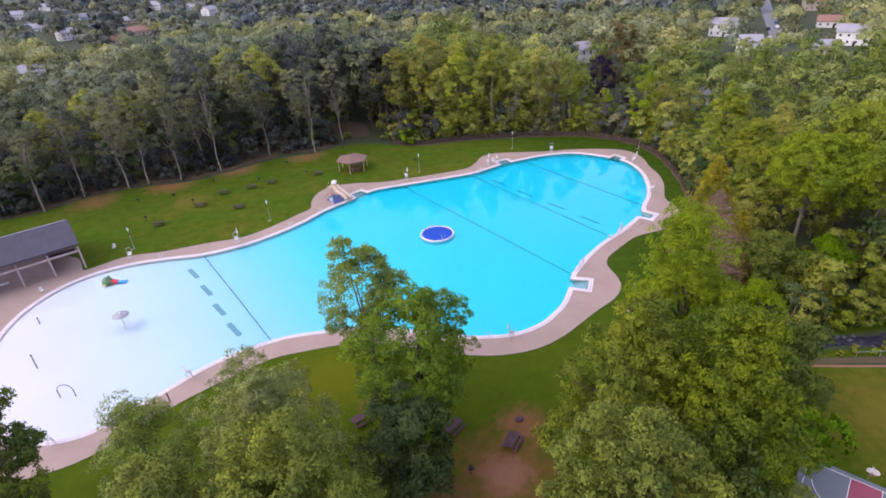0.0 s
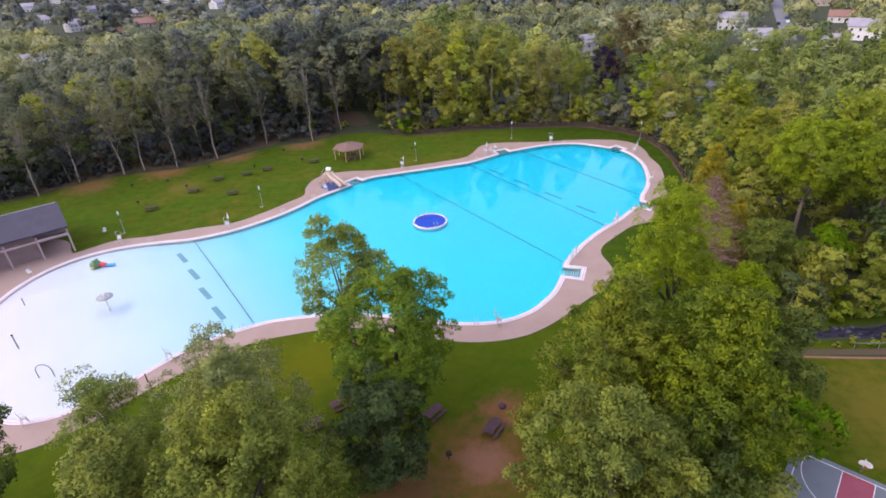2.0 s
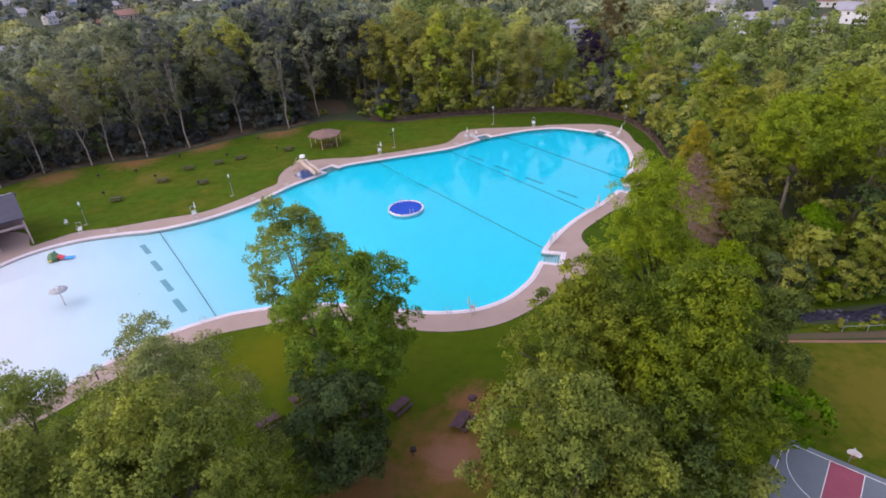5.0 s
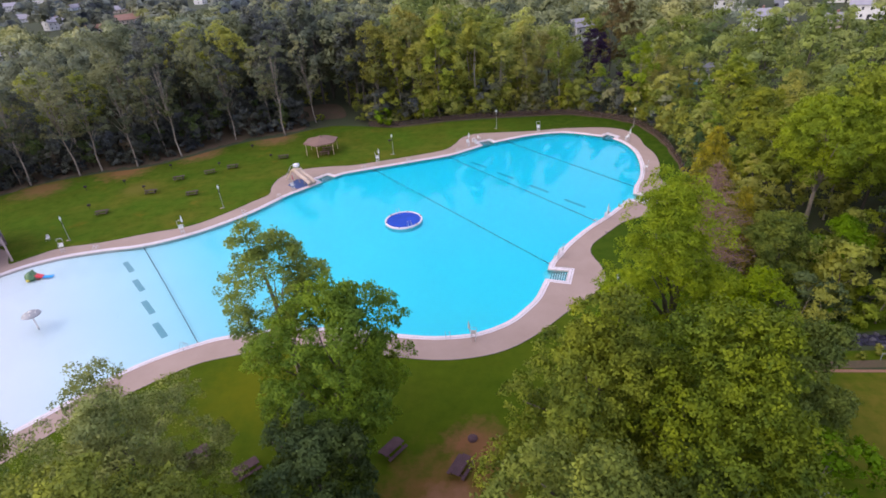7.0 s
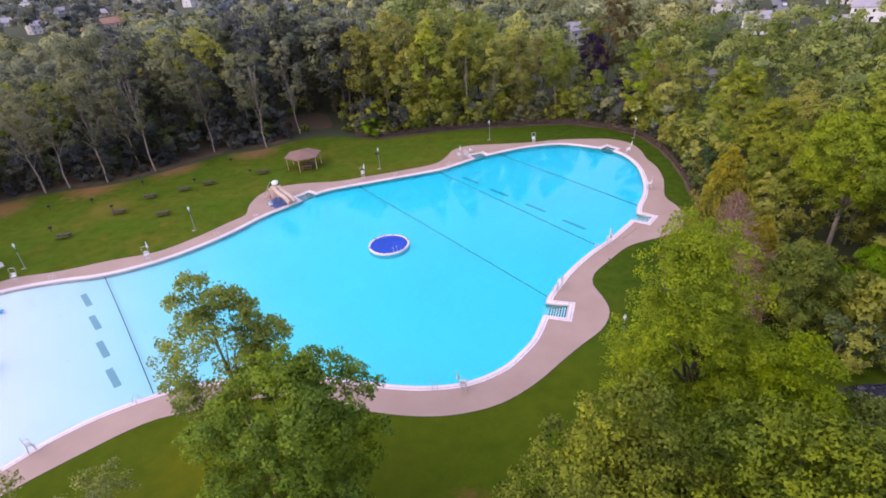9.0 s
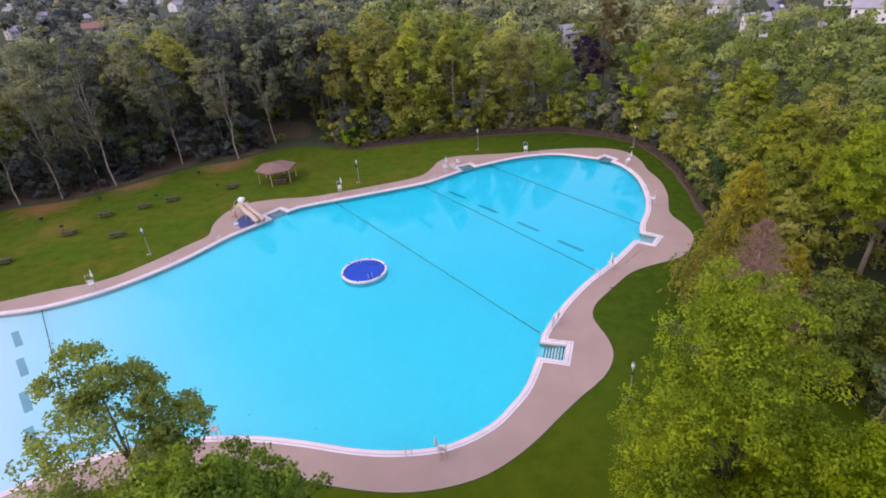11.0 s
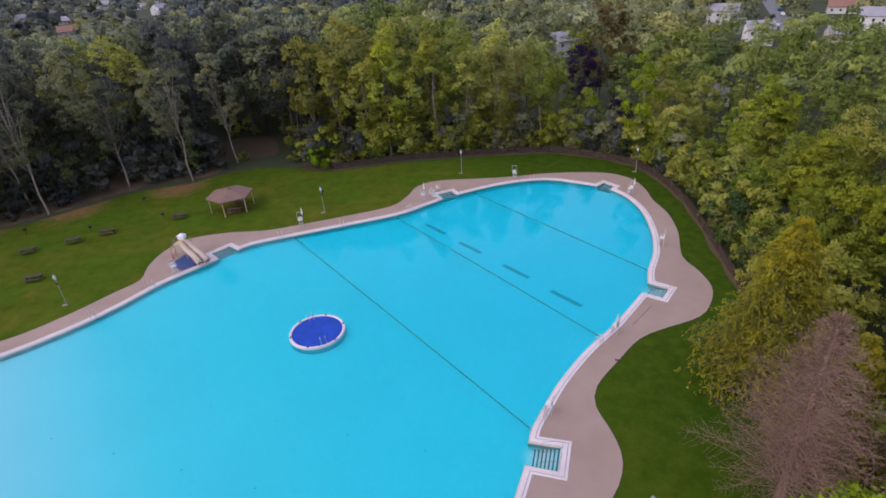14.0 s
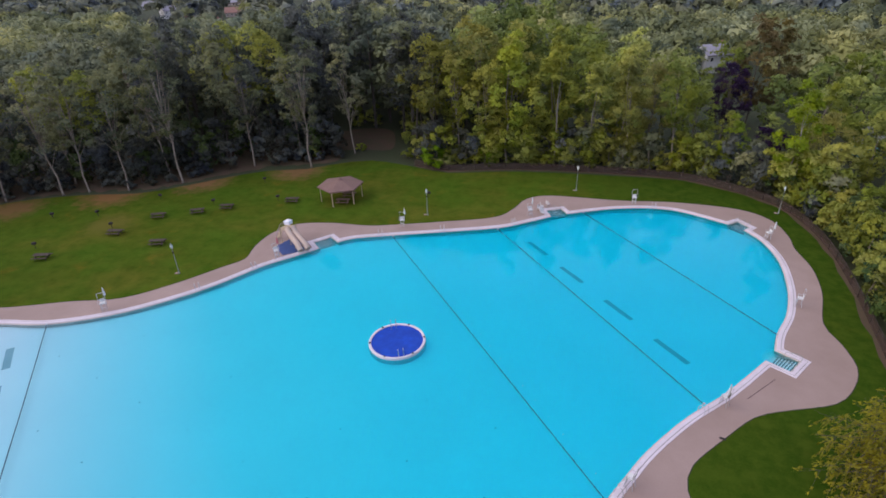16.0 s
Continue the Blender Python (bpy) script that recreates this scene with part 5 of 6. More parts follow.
OPENINGS = [(x, y, 7 if y < 350 else 9) for x, y, *_ in HOUSES] + [(186, 330, 6), (200, 370, 6), (215, 400, 7)]
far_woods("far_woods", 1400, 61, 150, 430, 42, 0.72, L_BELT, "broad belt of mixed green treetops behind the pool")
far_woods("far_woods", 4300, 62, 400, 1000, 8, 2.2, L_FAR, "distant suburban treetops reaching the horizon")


# ---- houses of the suburb ----
def house(x, y, turn, w, d, storeys, wall, roof):
    ob = thing("house", f"{'two-storey' if storeys == 2 else 'single-storey'} suburban house with {'red-brown' if roof is M_ROOF_RED else 'pale grey'} shingle roof", "house", "houses beyond the wood", pose(x, y, 0, 0, 0, turn))
    h = 2.9 * storeys + 0.4
    top = h + d * 0.30
    walls = Build().box(0, 0, h / 2, w, d, h)
    walls.piece([(-w / 2, -d / 2, h), (-w / 2, d / 2, h), (-w / 2, 0, top), (w / 2, -d / 2, h), (w / 2, d / 2, h), (w / 2, 0, top)], [(0, 2, 1), (3, 4, 5)])
    body = part("wall", walls, wall, ob)
    e, t = 0.5, 0.22
    rise = (top - h) / (d / 2)
    rb = Build()
    for s in (-1, 1):
        lo = (s * (d / 2 + e), h - e * rise)
        rb.piece([(px, yy, zz + k) for k in (0.03, t) for px, yy, zz in ((-w / 2 - e, lo[0], lo[1]), (w / 2 + e, lo[0], lo[1]), (w / 2 + e, 0, top), (-w / 2 - e, 0, top))],
                 [(3, 2, 1, 0), (4, 5, 6, 7), (0, 1, 5, 4), (1, 2, 6, 5), (2, 3, 7, 6), (3, 0, 4, 7)])
    cover = part("roof", rb, roof, ob)
    part("chimney", Build().box(w * 0.22, 0.5, top + 0.2, 0.8, 0.8, 1.8), M_ROOF_RED, cover)
    for s in range(storeys):
        for k in range(max(3, int(w / 3))):
            n = max(3, int(w / 3))
            px = -w / 2 + w * (k + 0.5) / n
            win = part("window", Build().box(px, -d / 2 - 0.02, 1.7 + 2.9 * s, 1.1, 0.10, 1.35), M_HOUSE_WHITE, ob)
            part("pane", Build().box(px, -d / 2 - 0.06, 1.7 + 2.9 * s, 0.9, 0.08, 1.15), M_GLASS, win)
        for side in (-1, 1):
            win = part("window", Build().box(side * (w / 2 + 0.02), -0.4, 1.7 + 2.9 * s, 0.10, 1.1, 1.35), M_HOUSE_WHITE, ob)
            part("pane", Build().box(side * (w / 2 + 0.06), -0.4, 1.7 + 2.9 * s, 0.08, 0.9, 1.15), M_GLASS, win)
    door = part("door", Build().box(w * 0.08, -d / 2 - 0.03, 1.05, 1.0, 0.12, 2.1), M_DARK, ob)
    return ob


for row in HOUSES:
    house(*row)
single("yard_pool", Build().lathe([(3.2, 0), (3.2, 1.2), (3.0, 1.25), (2.9, 1.1)], 20), M_TEAL, "teal round garden pool behind the wood", "pool", m=pose(77, 176, 0))
single("road", solid([(160, 281, 0.02), (166, 279, 0.02), (342, 650, 0.02), (333, 654, 0.02)], [(0, 1, 2, 3)]), M_ASPHALT, "straight grey suburban street", "road", kind="structure")


def parked_car(x, y, turn, paint):
    ob = thing("car", "small parked car on the street", "car", "cars on the street", pose(x, y, 0.03, 0, 0, turn))
    b = Build()
    side = [(-2.2, 0.35), (2.2, 0.35), (2.2, 0.8), (1.2, 0.9), (0.6, 1.4), (-1.2, 1.4), (-1.9, 0.95), (-2.2, 0.85)]
    k = len(side)
    b.piece([(px, sy, pz) for sy in (-0.85, 0.85) for px, pz in side], [tuple(range(k)), tuple(reversed(range(k, 2 * k)))] + [(i, k + i, k + (i + 1) % k, (i + 1) % k) for i in range(k)])
    part("body", b, paint, ob)
    for px in (-1.35, 1.35):
        for sy in (-0.86, 0.86):
            part("wheel", Build().tube([(px, sy - 0.1, 0.33), (px, sy + 0.1, 0.33)], 0.33, 10), M_IRON, ob)


for x, y, p in ((176, 300, M_WHITE), (183, 330, M_IRON), (190, 334, M_WHITE), (199, 352, M_BLUE), (168, 300, M_STEEL)):
    parked_car(x, y, 64, p)


# ---- bathhouse at the shallow end ----
def bathhouse():
    ob = thing("bathhouse", "low grey pool building with shingle roof and posts", "building", m=pose(-69.2, 90.4, 0, 0, 0, 39.7))
    # x runs back along the front from its corner, y to the rear
    L, D, h = 34.0, 13.0, 5.1
    wall = Build().box(-L / 2 - 2.4, D / 2 + 0.6, 2.1, L - 5.2, D - 2.4, 4.2)
    body = part("wall", wall, M_BROWN_WALL, ob, "brownish pink board wall")
    part("rear_wall", Build().box(-2.4, D / 2 + 2.4, 2.1, 5.0, 0.3, 4.2), M_BROWN_WALL, ob)
    part("slot", Build().box(-2.4, D / 2 + 2.22, 0.75, 4.4, 0.1, 0.5), M_DARK, ob, "dark open slot low in the wall")
    for k in range(5):
        # dark strips put in for the shaded gap below the eave, not real windows
        part("window", Build().box(-7.4 - 5.4 * k, 1.86, 3.75, 4.6, 0.1, 0.75), M_DARK, ob, "dark strip below the eave")
        part("slot", Build().box(-7.4 - 5.4 * k, 1.86, 0.7, 3.6, 0.1, 0.5), M_DARK, ob, "dark open slot low in the wall")
        part("notice", Build().box(-6.4 - 5.4 * k, 1.85, 2.4, 0.5, 0.08, 0.5), M_WHITE, ob, "small white notice board")
    part("counter", Build().box(-14.5, 1.5, 1.3, 6.0, 0.9, 0.14), M_WHITE, ob, "pale serving counter")
    t = 0.25
    ridge = h + 2.6
    rb = Build()
    for y0, y1, z0, z1 in ((-0.5, D / 2, h, ridge), (D + 0.5, D / 2, h, ridge)):
        rb.piece([(px, yy, zz + k) for k in (0, t) for px, yy, zz in ((-L, y0, z0), (0.6, y0, z0), (0.6, y1, z1), (-L, y1, z1))],
                 [(3, 2, 1, 0), (4, 5, 6, 7), (0, 1, 5, 4), (1, 2, 6, 5), (2, 3, 7, 6), (3, 0, 4, 7)])
    part("roof", rb, M_ROOF_GREY, ob, "dark grey shingle roof")
    part("gable", Build().piece([(0.3, 0.3, h), (0.3, D - 0.3, h), (0.3, D / 2, ridge), (0.1, 0.3, h), (0.1, D - 0.3, h), (0.1, D / 2, ridge)], [(0, 1, 2), (5, 4, 3), (0, 3, 4, 1), (1, 4, 5, 2), (2, 5, 3, 0)]), M_SIDING, ob)
    part("beam", Build().box(-L / 2 + 0.2, 0.1, 3.75, L, 0.22, 0.42), M_SIDING, ob, "pale timber beam")
    for k in range(6):
        px = 0.2 - 4.9 * k
        part("post", Build().box(px, 0.1, 2.3, 0.3, 0.3, 4.6), M_SIDING, ob, "pale post")
    part("ridge_cap", Build().box(-L / 2 + 0.3, D / 2, ridge + t, L, 0.22, 0.06), M_ROOF_LILAC, ob, "pale ridge cap")
    return ob


bathhouse()


# ---- poolside furniture ----
def lifeguard_chair(m, umbrella=None, loop=False, group="lifeguard chairs round the pool"):
    text = "white tall lifeguard chair with a folded umbrella" if umbrella else ("white lifeguard chair with a square hoop frame" if loop else "bare white lifeguard chair by the shallow water")
    ob = thing("lifeguard_chair", text, "lifeguard chair", group, m)
    top = 2.7 if loop else 2.35
    for sx in (-1, 1):
        part("front_leg", Build().tube([(sx * 0.30, -0.40, 0), (sx * 0.27, -0.20, 1.25)], 0.036, 6), M_CHAIR, ob)
        part("rear_leg", Build().tube([(sx * 0.30, 0.42, 0), (sx * 0.27, 0.24, 1.25)], 0.036, 6), M_CHAIR, ob)
        part("side_hoop", Build().tube([(sx * 0.42, -0.24, 1.30), (sx * 0.46, -0.24, 1.62), (sx * 0.46, 0.30, 1.66), (sx * 0.44, 0.38, top)], 0.03, 6), M_CHAIR, ob)
    part("seat", Build().box(0, 0.02, 1.33, 0.74, 0.60, 0.14, bevel=0.03), M_WHITE, ob, "moulded white seat")
    part("backrest", Build().box(0, 0.32, 1.62, 0.66, 0.06, 0.42, bevel=0.02), M_WHITE, ob, "moulded white backrest")
    part("top_bar", Build().tube([(-0.44, 0.38, top), (0.44, 0.38, top)], 0.03, 6), M_CHAIR, ob)
    part("footrest", Build().box(0, -0.36, 0.78, 0.6, 0.2, 0.04), M_CHAIR, ob)
    for k in range(4):
        z = 0.22 + 0.27 * k
        part("rung", Build().tube([(-0.29, -0.40 + 0.16 * z, z), (0.29, -0.40 + 0.16 * z, z)], 0.022, 5), M_CHAIR, ob)
    if umbrella:
        stick = part("umbrella", Build().tube([(0.40, 0.36, 0.9), (0.5, 0.46, 3.5)], 0.025, 6), M_STEEL, ob, "folded umbrella on a pole")
        part("canopy", Build().lathe([(0.03, 0), (0.17, 0.06), (0.16, 0.3), (0.10, 0.8), (0.05, 1.15), (0.02, 1.3)], 8, (0.5, 0.45, 2.2)), umbrella, stick)
    return ob


first_chair = {}


def guard(x, y, turn, umbrella=None, loop=False):
    key = (umbrella.name if umbrella else "", loop)
    m = pose(x, y, 0.02, 0, 0, turn) @ Matrix.Scale(0.96, 4)
    if key in first_chair:
        return copy_thing(first_chair[key], m)
    first_chair[key] = lifeguard_chair(m, umbrella, loop)
    return first_chair[key]


# each chair looks over the water: its front is the -y side before the turn
for x, y, turn, umb, loop in ((-42.0, 97.2, 35, M_WHITE, True), (-26.0, 114.3, 40, M_RED, False), (-9.9, 127.6, 15, M_WHITE, True), (10.8, 134.6, 25, M_WHITE, False), (28.4, 142.3, 0, None, True),
                              (46.9, 131.2, -70, M_WHITE, False), (45.4, 112.8, -105, None, True), (32.7, 93.3, -135, M_WHITE, False), (22.9, 81.9, -120, None, False), (8.9, 63.3, 170, M_WHITE, False),
                              (-13.4, 67.4, 175, M_RED, False), (-35.7, 57.9, 140, None, False), (-47.8, 46.8, 150, None, False), (-61.4, 92.8, 20, None, True)):
    guard(x, y, turn, umb, loop)


def ladder(m):
    ob = thing("pool_ladder", "pair of steel grab rails at the pool edge", "pool ladder", "ladders round the pool", m)
    for sx in (-0.28, 0.28):
        part("rail", Build().tube([(sx, 0.65, 0.03), (sx, 0.6, 0.55), (sx, 0.4, 0.85), (sx, 0.05, 0.8), (sx, -0.12, 0.45), (sx, -0.16, -0.9)], 0.032, 6), M_STEEL, ob)
    for k in range(3):
        part("rung", Build().box(0, -0.16, -0.25 - 0.25 * k, 0.56, 0.08, 0.03), M_STEEL, ob)
    return ob


lad = None
for x, y, turn in ((-32.9, 104.1, 45), (-27.9, 110.8, 50), (-12.6, 123.9, 18), (-2.9, 126.9, 17), (8.4, 131.2, 32), (30.4, 92.2, -140), (31.7, 141.3, 0), (-27.8, 64.7, 155), (5.7, 64.2, 185), (21.9, 81.3, -120), (-55.5, 92.6, 8)):
    lad = ladder(pose(x, y, 0.04, 0, 0, turn)) if lad is None else copy_thing(lad, pose(x, y, 0.04, 0, 0, turn))


def lamp_post(m):
    ob = thing("lamp_post", "grey-green post lamp with a frosted lantern", "lamp post", "lamps round the lawn", m)
    part("post", Build().lathe([(0.17, 0), (0.17, 0.10), (0.10, 0.22), (0.075, 0.8), (0.06, 0.9), (0.048, 4.0), (0.08, 4.04), (0.04, 4.1)], 10), M_POLE, ob)
    part("plate", Build().box(0.0, 0, 3.5, 0.2, 0.1, 0.32), M_IRON, ob, "dark box on the post")
    head = part("lantern", Build().lathe([(0.06, 4.1), (0.12, 4.18), (0.19, 4.4), (0.18, 4.6), (0.12, 4.76)], 12), M_LANTERN, ob, "frosted white lantern", True)
    part("cap", Build().lathe([(0.14, 4.75), (0.16, 4.78), (0.08, 4.9), (0.02, 4.98)], 12), M_POLE, head)
    part("footing", Build().box(0.42, 0, 0.04, 0.4, 0.4, 0.08), M_DECK, ob, "small concrete pad")
    return ob


lp = None
for x, y in ((-63.0, 97.2), (-38.3, 107.6), (-6.8, 132.7), (18.5, 147.3), (51.5, 141.6), (27.6, 68.8)):
    lp = lamp_post(pose(x, y, 0, 0, 0, 180)) if lp is None else copy_thing(lp, pose(x, y, 0, 0, 0, 180))


# ---- picnic tables, grills, bins ----
def picnic_table(m, wood, group, label):
    ob = thing("picnic_table", label, "picnic table", group, m)
    for k in range(4):
        part("top_plank", Build().box(0, -0.33 + 0.22 * k, 0.76, 2.44, 0.2, 0.05), wood, ob)
    for s in (-1, 1):
        for k in range(2):
            part("seat_plank", Build().box(0, s * (0.66 + 0.17 * k), 0.45, 2.44, 0.155, 0.05), wood, ob)
        part("cross_beam", Build().box(s * 0.85, 0, 0.39, 0.08, 1.6, 0.09), wood, ob)
        for q in (-1, 1):
            part("leg", Build().tube([(s * 0.85, q * 0.62, 0), (s * 0.85, q * 0.28, 0.74)], 0.055, 4), wood, ob)
    return ob


proto = {}


def table(x, y, turn, wood, group, label):
    m = pose(x, y, 0.01, 0, 0, turn)
    key = (wood.name, group)
    if key in proto:
        return copy_thing(proto[key], m)
    proto[key] = picnic_table(m, wood, group, label)
    return proto[key]


for x, y, turn in ((-63.0, 108.2, 12), (-57.6, 117.6, 8), (-47.7, 115.4, 14), (-54.6, 124.8, 18), (-48.6, 127.6, 24), (-44.2, 130.2, 12), (-33.4, 134.8, 10)):
    table(x, y, turn, M_TABLE_DARK, "picnic tables on the lawn", "dark brown timber picnic table on the open lawn")
for x, y, turn in ((0.3, 46.8, 50), (6.9, 44.4, 60), (-13.6, 45.2, 40), (-10.8, 48.6, 35), (-19.2, 47.1, 38)):
    table(x, y, turn, M_TABLE, "picnic tables under the trees", "purple-brown timber picnic table under the trees")
for x, y, turn in ((-23.6, 138.8, 8), (-23.6, 135.6, 8)):
    table(x, y, turn, M_ROOF_BROWN, "picnic tables in the shelter", "brown picnic table under the shelter roof")


def grill(m):
    ob = thing("grill", "black iron park grill on a short post", "grill", "grills on the lawn", m)
    part("post", Build().tube([(0, 0, 0), (0, 0, 0.8)], 0.05, 6), M_IRON, ob)
    part("firebox", Build().box(0, 0, 0.93, 0.6, 0.45, 0.28, bevel=0.03), M_IRON, ob)
    part("grate", Build().box(0, 0.02, 1.10, 0.5, 0.4, 0.03), M_IRON, ob)
    return ob


gr = None
for x, y in ((-67.2, 111.0), (-74.2, 121.6), (-66.5, 123.8), (-59.8, 132.4), (-47.8, 131.6), (-43.6, 143.4), (-36.4, 135.0), (-60.0, 119.6), (2.0, 40.6), (-8.4, 140.4)):
    gr = grill(pose(x, y, 0, 0, 0, 20)) if gr is None else copy_thing(gr, pose(x, y, 0, 0, 0, x * 7 % 90))


def bin_(m):
    ob = thing("litter_bin", "dark steel drum litter bin", "litter bin", "bins by the picnic lawn", m)
    part("drum", Build().lathe([(0.3, 0), (0.32, 0.05), (0.31, 0.4), (0.33, 0.45), (0.31, 0.5), (0.32, 0.88), (0.30, 0.9)], 12), M_IRON, ob)
    part("lid", Build().lathe([(0.33, 0.9), (0.31, 1.0), (0.12, 1.12)], 12), M_IRON, ob)
    return ob


b0 = bin_(pose(-8.4, 51.6, 0))
copy_thing(b0, pose(27.3, 68.0, 0))


# ---- six-sided picnic shelter ----
def shelter(m):
    ob = thing("picnic_shelter", "six-sided open shelter with a brown shingle roof", "shelter", m=m)
    R, eave, apex = 3.8, 2.85, 3.75
    corners = [(math.cos(radians(26 + 60 * k)), math.sin(radians(26 + 60 * k))) for k in range(6)]
    for k in range(6):
        x, y = corners[k]
        part("post", Build().box(x * R, y * R, eave / 2, 0.14, 0.14, eave, radians(26 + 60 * k)), M_POST, ob, "tan timber post")
    e = R + 0.45
    for k in range(6):
        (x0, y0), (x1, y1) = corners[k], corners[(k + 1) % 6]
        b = Build().piece([(x0 * e, y0 * e, eave - 0.05), (x1 * e, y1 * e, eave - 0.05), (x1 * 0.35, y1 * 0.35, apex), (x0 * 0.35, y0 * 0.35, apex),
                           (x0 * e, y0 * e, eave + 0.15), (x1 * e, y1 * e, eave + 0.15), (x1 * 0.35, y1 * 0.35, apex + 0.2), (x0 * 0.35, y0 * 0.35, apex + 0.2)],
                          [(3, 2, 1, 0), (4, 5, 6, 7), (0, 1, 5, 4), (1, 2, 6, 5), (2, 3, 7, 6), (3, 0, 4, 7)])
        part("roof_panel", b, M_ROOF_BROWN, ob)
        part("beam", Build().tube([(x0 * R, y0 * R, eave - 0.1), (x1 * R, y1 * R, eave - 0.1)], 0.11, 4), M_POST, ob)
    part("cap", Build().lathe([(0.5, apex + 0.1), (0.45, apex + 0.25), (0.1, apex + 0.5)], 6), M_ROOF_BROWN, ob)
    return ob


shelter(pose(-24.5, 137.4, 0))


# ---- water slide ----
def water_slide():
    ob = thing("water_slide", "twin tan water slide with a blue mat and boxy pale canopy", "water slide", m=pose(-26.4, 119.6, 0.02))
    part("mat", Build().prism([(-1.6, -2.2), (0.9, -4.5), (3.6, -2.6), (2.2, 0.2), (-0.4, 0.9)], 0.0, 0.05), M_BLUE, ob, "blue ground mat")
    for x, y in ((-1.0, -0.8), (0.7, -1.2), (1.1, 0.5), (-0.6, 0.9)):
        part("leg", Build().tube([(x, y, 0), (x, y, 3.0)], 0.06, 6), M_POST, ob)
    part("platform", Build().prism([(-1.1, -0.9), (0.8, -1.3), (1.2, 0.6), (-0.7, 1.0)], 2.5, 2.62), M_POST, ob)
    cover = Build().prism([(-0.1, -0.85), (0.85, -1.0), (1.0, -0.1), (0.05, 0.1)], 3.45, 4.0)
    cover.piece([(-0.1, -0.85, 4.0), (0.85, -1.0, 4.0), (1.0, -0.1, 4.0), (0.05, 0.1, 4.0), (0.45, -0.45, 4.15)], [(0, 1, 4), (1, 2, 4), (2, 3, 4), (3, 0, 4)])
    part("canopy", cover, M_AWNING, ob, "boxy pale canopy")
    for k in range(6):
        part("stair", Build().box(-2.4 + 0.26 * k, 0.6 - 0.1 * k, 0.3 + 0.38 * k, 0.3, 0.7, 0.06, radians(-20)), M_POST, ob)
    for s in (-1, 1):
        part("handrail", Build().tube([(-2.5, 0.6 + 0.5 * s, 0.9), (-0.9, 0.1 + 0.5 * s, 3.4)], 0.04, 5), M_STEEL, ob)
    for start, end in (((0.3, -0.9), (3.5, -3.5)), ((1.0, -0.35), (4.4, -2.85))):
        a, b = Vector((*start, 2.75)), Vector((*end, 0.5))
        d = b - a
        side = Vector((-d.y, d.x, 0)).normalized()
        lift = d.cross(side).normalized()
        k, rows = 12, []
        for inner in (0.43, 0.37):
            for i in range(9):
                u = i / 8
                c = a + Vector((d.x * u, d.y * u, d.z * (u + 0.08 * math.sin(2 * math.pi * u))))
                rows += [c + side * inner * math.cos(2 * math.pi * j / k) + lift * inner * math.sin(2 * math.pi * j / k) for j in range(k)]
        faces = [(r * k + j, r * k + (j + 1) % k, (r + 1) * k + (j + 1) % k, (r + 1) * k + j) for r in list(range(8)) + list(range(9, 17)) for j in range(k)]
        faces += [(r * k + j, r * k + (j + 1) % k, (r + 9) * k + (j + 1) % k, (r + 9) * k + j) for r in (0, 8) for j in range(k)]
        part("chute", Build().piece(rows, faces), M_SLIDE, ob, "tan fibreglass tube chute")
        mid = a.lerp(b, 0.55)
        part("support", Build().tube([(mid.x, mid.y, 0), (mid.x, mid.y, mid.z - 0.35)], 0.06, 6), M_POST, ob)
    return ob


water_slide()


# ---- the round island in the pool ----
def island():
    ob = thing("pool_island", "round white-rimmed tub with a deep blue inside", "pool island", m=pose(-2.05, 97.6, 0))
    ring = Build()
    prof = [(3.36, -1.2), (3.36, 0.12), (3.33, 0.18), (3.12, 0.18), (3.06, 0.14), (3.06, -0.5)]
    k = 48
    ring.piece([(r * math.cos(2 * math.pi * j / k), r * math.sin(2 * math.pi * j / k), z) for r, z in prof for j in range(k)],
               [(i * k + j, i * k + (j + 1) % k, (i + 1) * k + (j + 1) % k, (i + 1) * k + j) for i in range(len(prof) - 1) for j in range(k)])
    part("rim", ring, M_COPING, ob, "white concrete rim")
    part("basin", Build().lathe([(3.07, -0.20), (3.07, 0.05), (2.5, 0.04)], 48), M_RING_BLUE, ob, "dark blue inside")
    for a in (-65, 115):
        c, s = math.cos(radians(a)), math.sin(radians(a))
        for off in (-0.3, 0.3):
            part("grab_rail", Build().tube([(c * 3.2 - s * off, s * 3.2 + c * off, 0.2), (c * 3.1 - s * off, s * 3.1 + c * off, 1.0), (c * 2.7 - s * off, s * 2.7 + c * off, 1.0), (c * 2.5 - s * off, s * 2.5 + c * off, -0.1)], 0.035, 6), M_STEEL, ob)
    for j in range(6):
        a = radians(20 + 60 * j)
        part("fitting", Build().lathe([(0.12, 0.19), (0.12, 0.28), (0.05, 0.32)], 8, (3.2 * math.cos(a), 3.2 * math.sin(a), 0)), M_IRON, ob)
    return ob


island()


# ---- water toys at the shallow end ----
def mushroom():
    ob = thing("water_mushroom", "grey and white umbrella fountain in shallow water", "fountain", m=pose(-51.3, 70.7, -0.5))
    part("stem", Build().lathe([(0.16, 0), (0.12, 0.3), (0.09, 2.7)], 10), M_WHITE, ob)
    cap = part("cap", Build().lathe([(1.15, 2.62), (1.22, 2.66), (1.12, 2.82), (0.7, 3.05), (0.15, 3.16)], 20), M_CAP, ob, "pale grey domed cap")
    for j in range(6):
        a = 2 * math.pi * j / 6
        part("spot", Build().lathe([(0.11, 2.98), (0.09, 3.05)], 8, (0.72 * math.cos(a), 0.72 * math.sin(a), 0.02)), M_WHITE, cap)
    part("finial", Build().lathe([(0.25, 3.12), (0.2, 3.22), (0.05, 3.27)], 10), M_WHITE, cap)


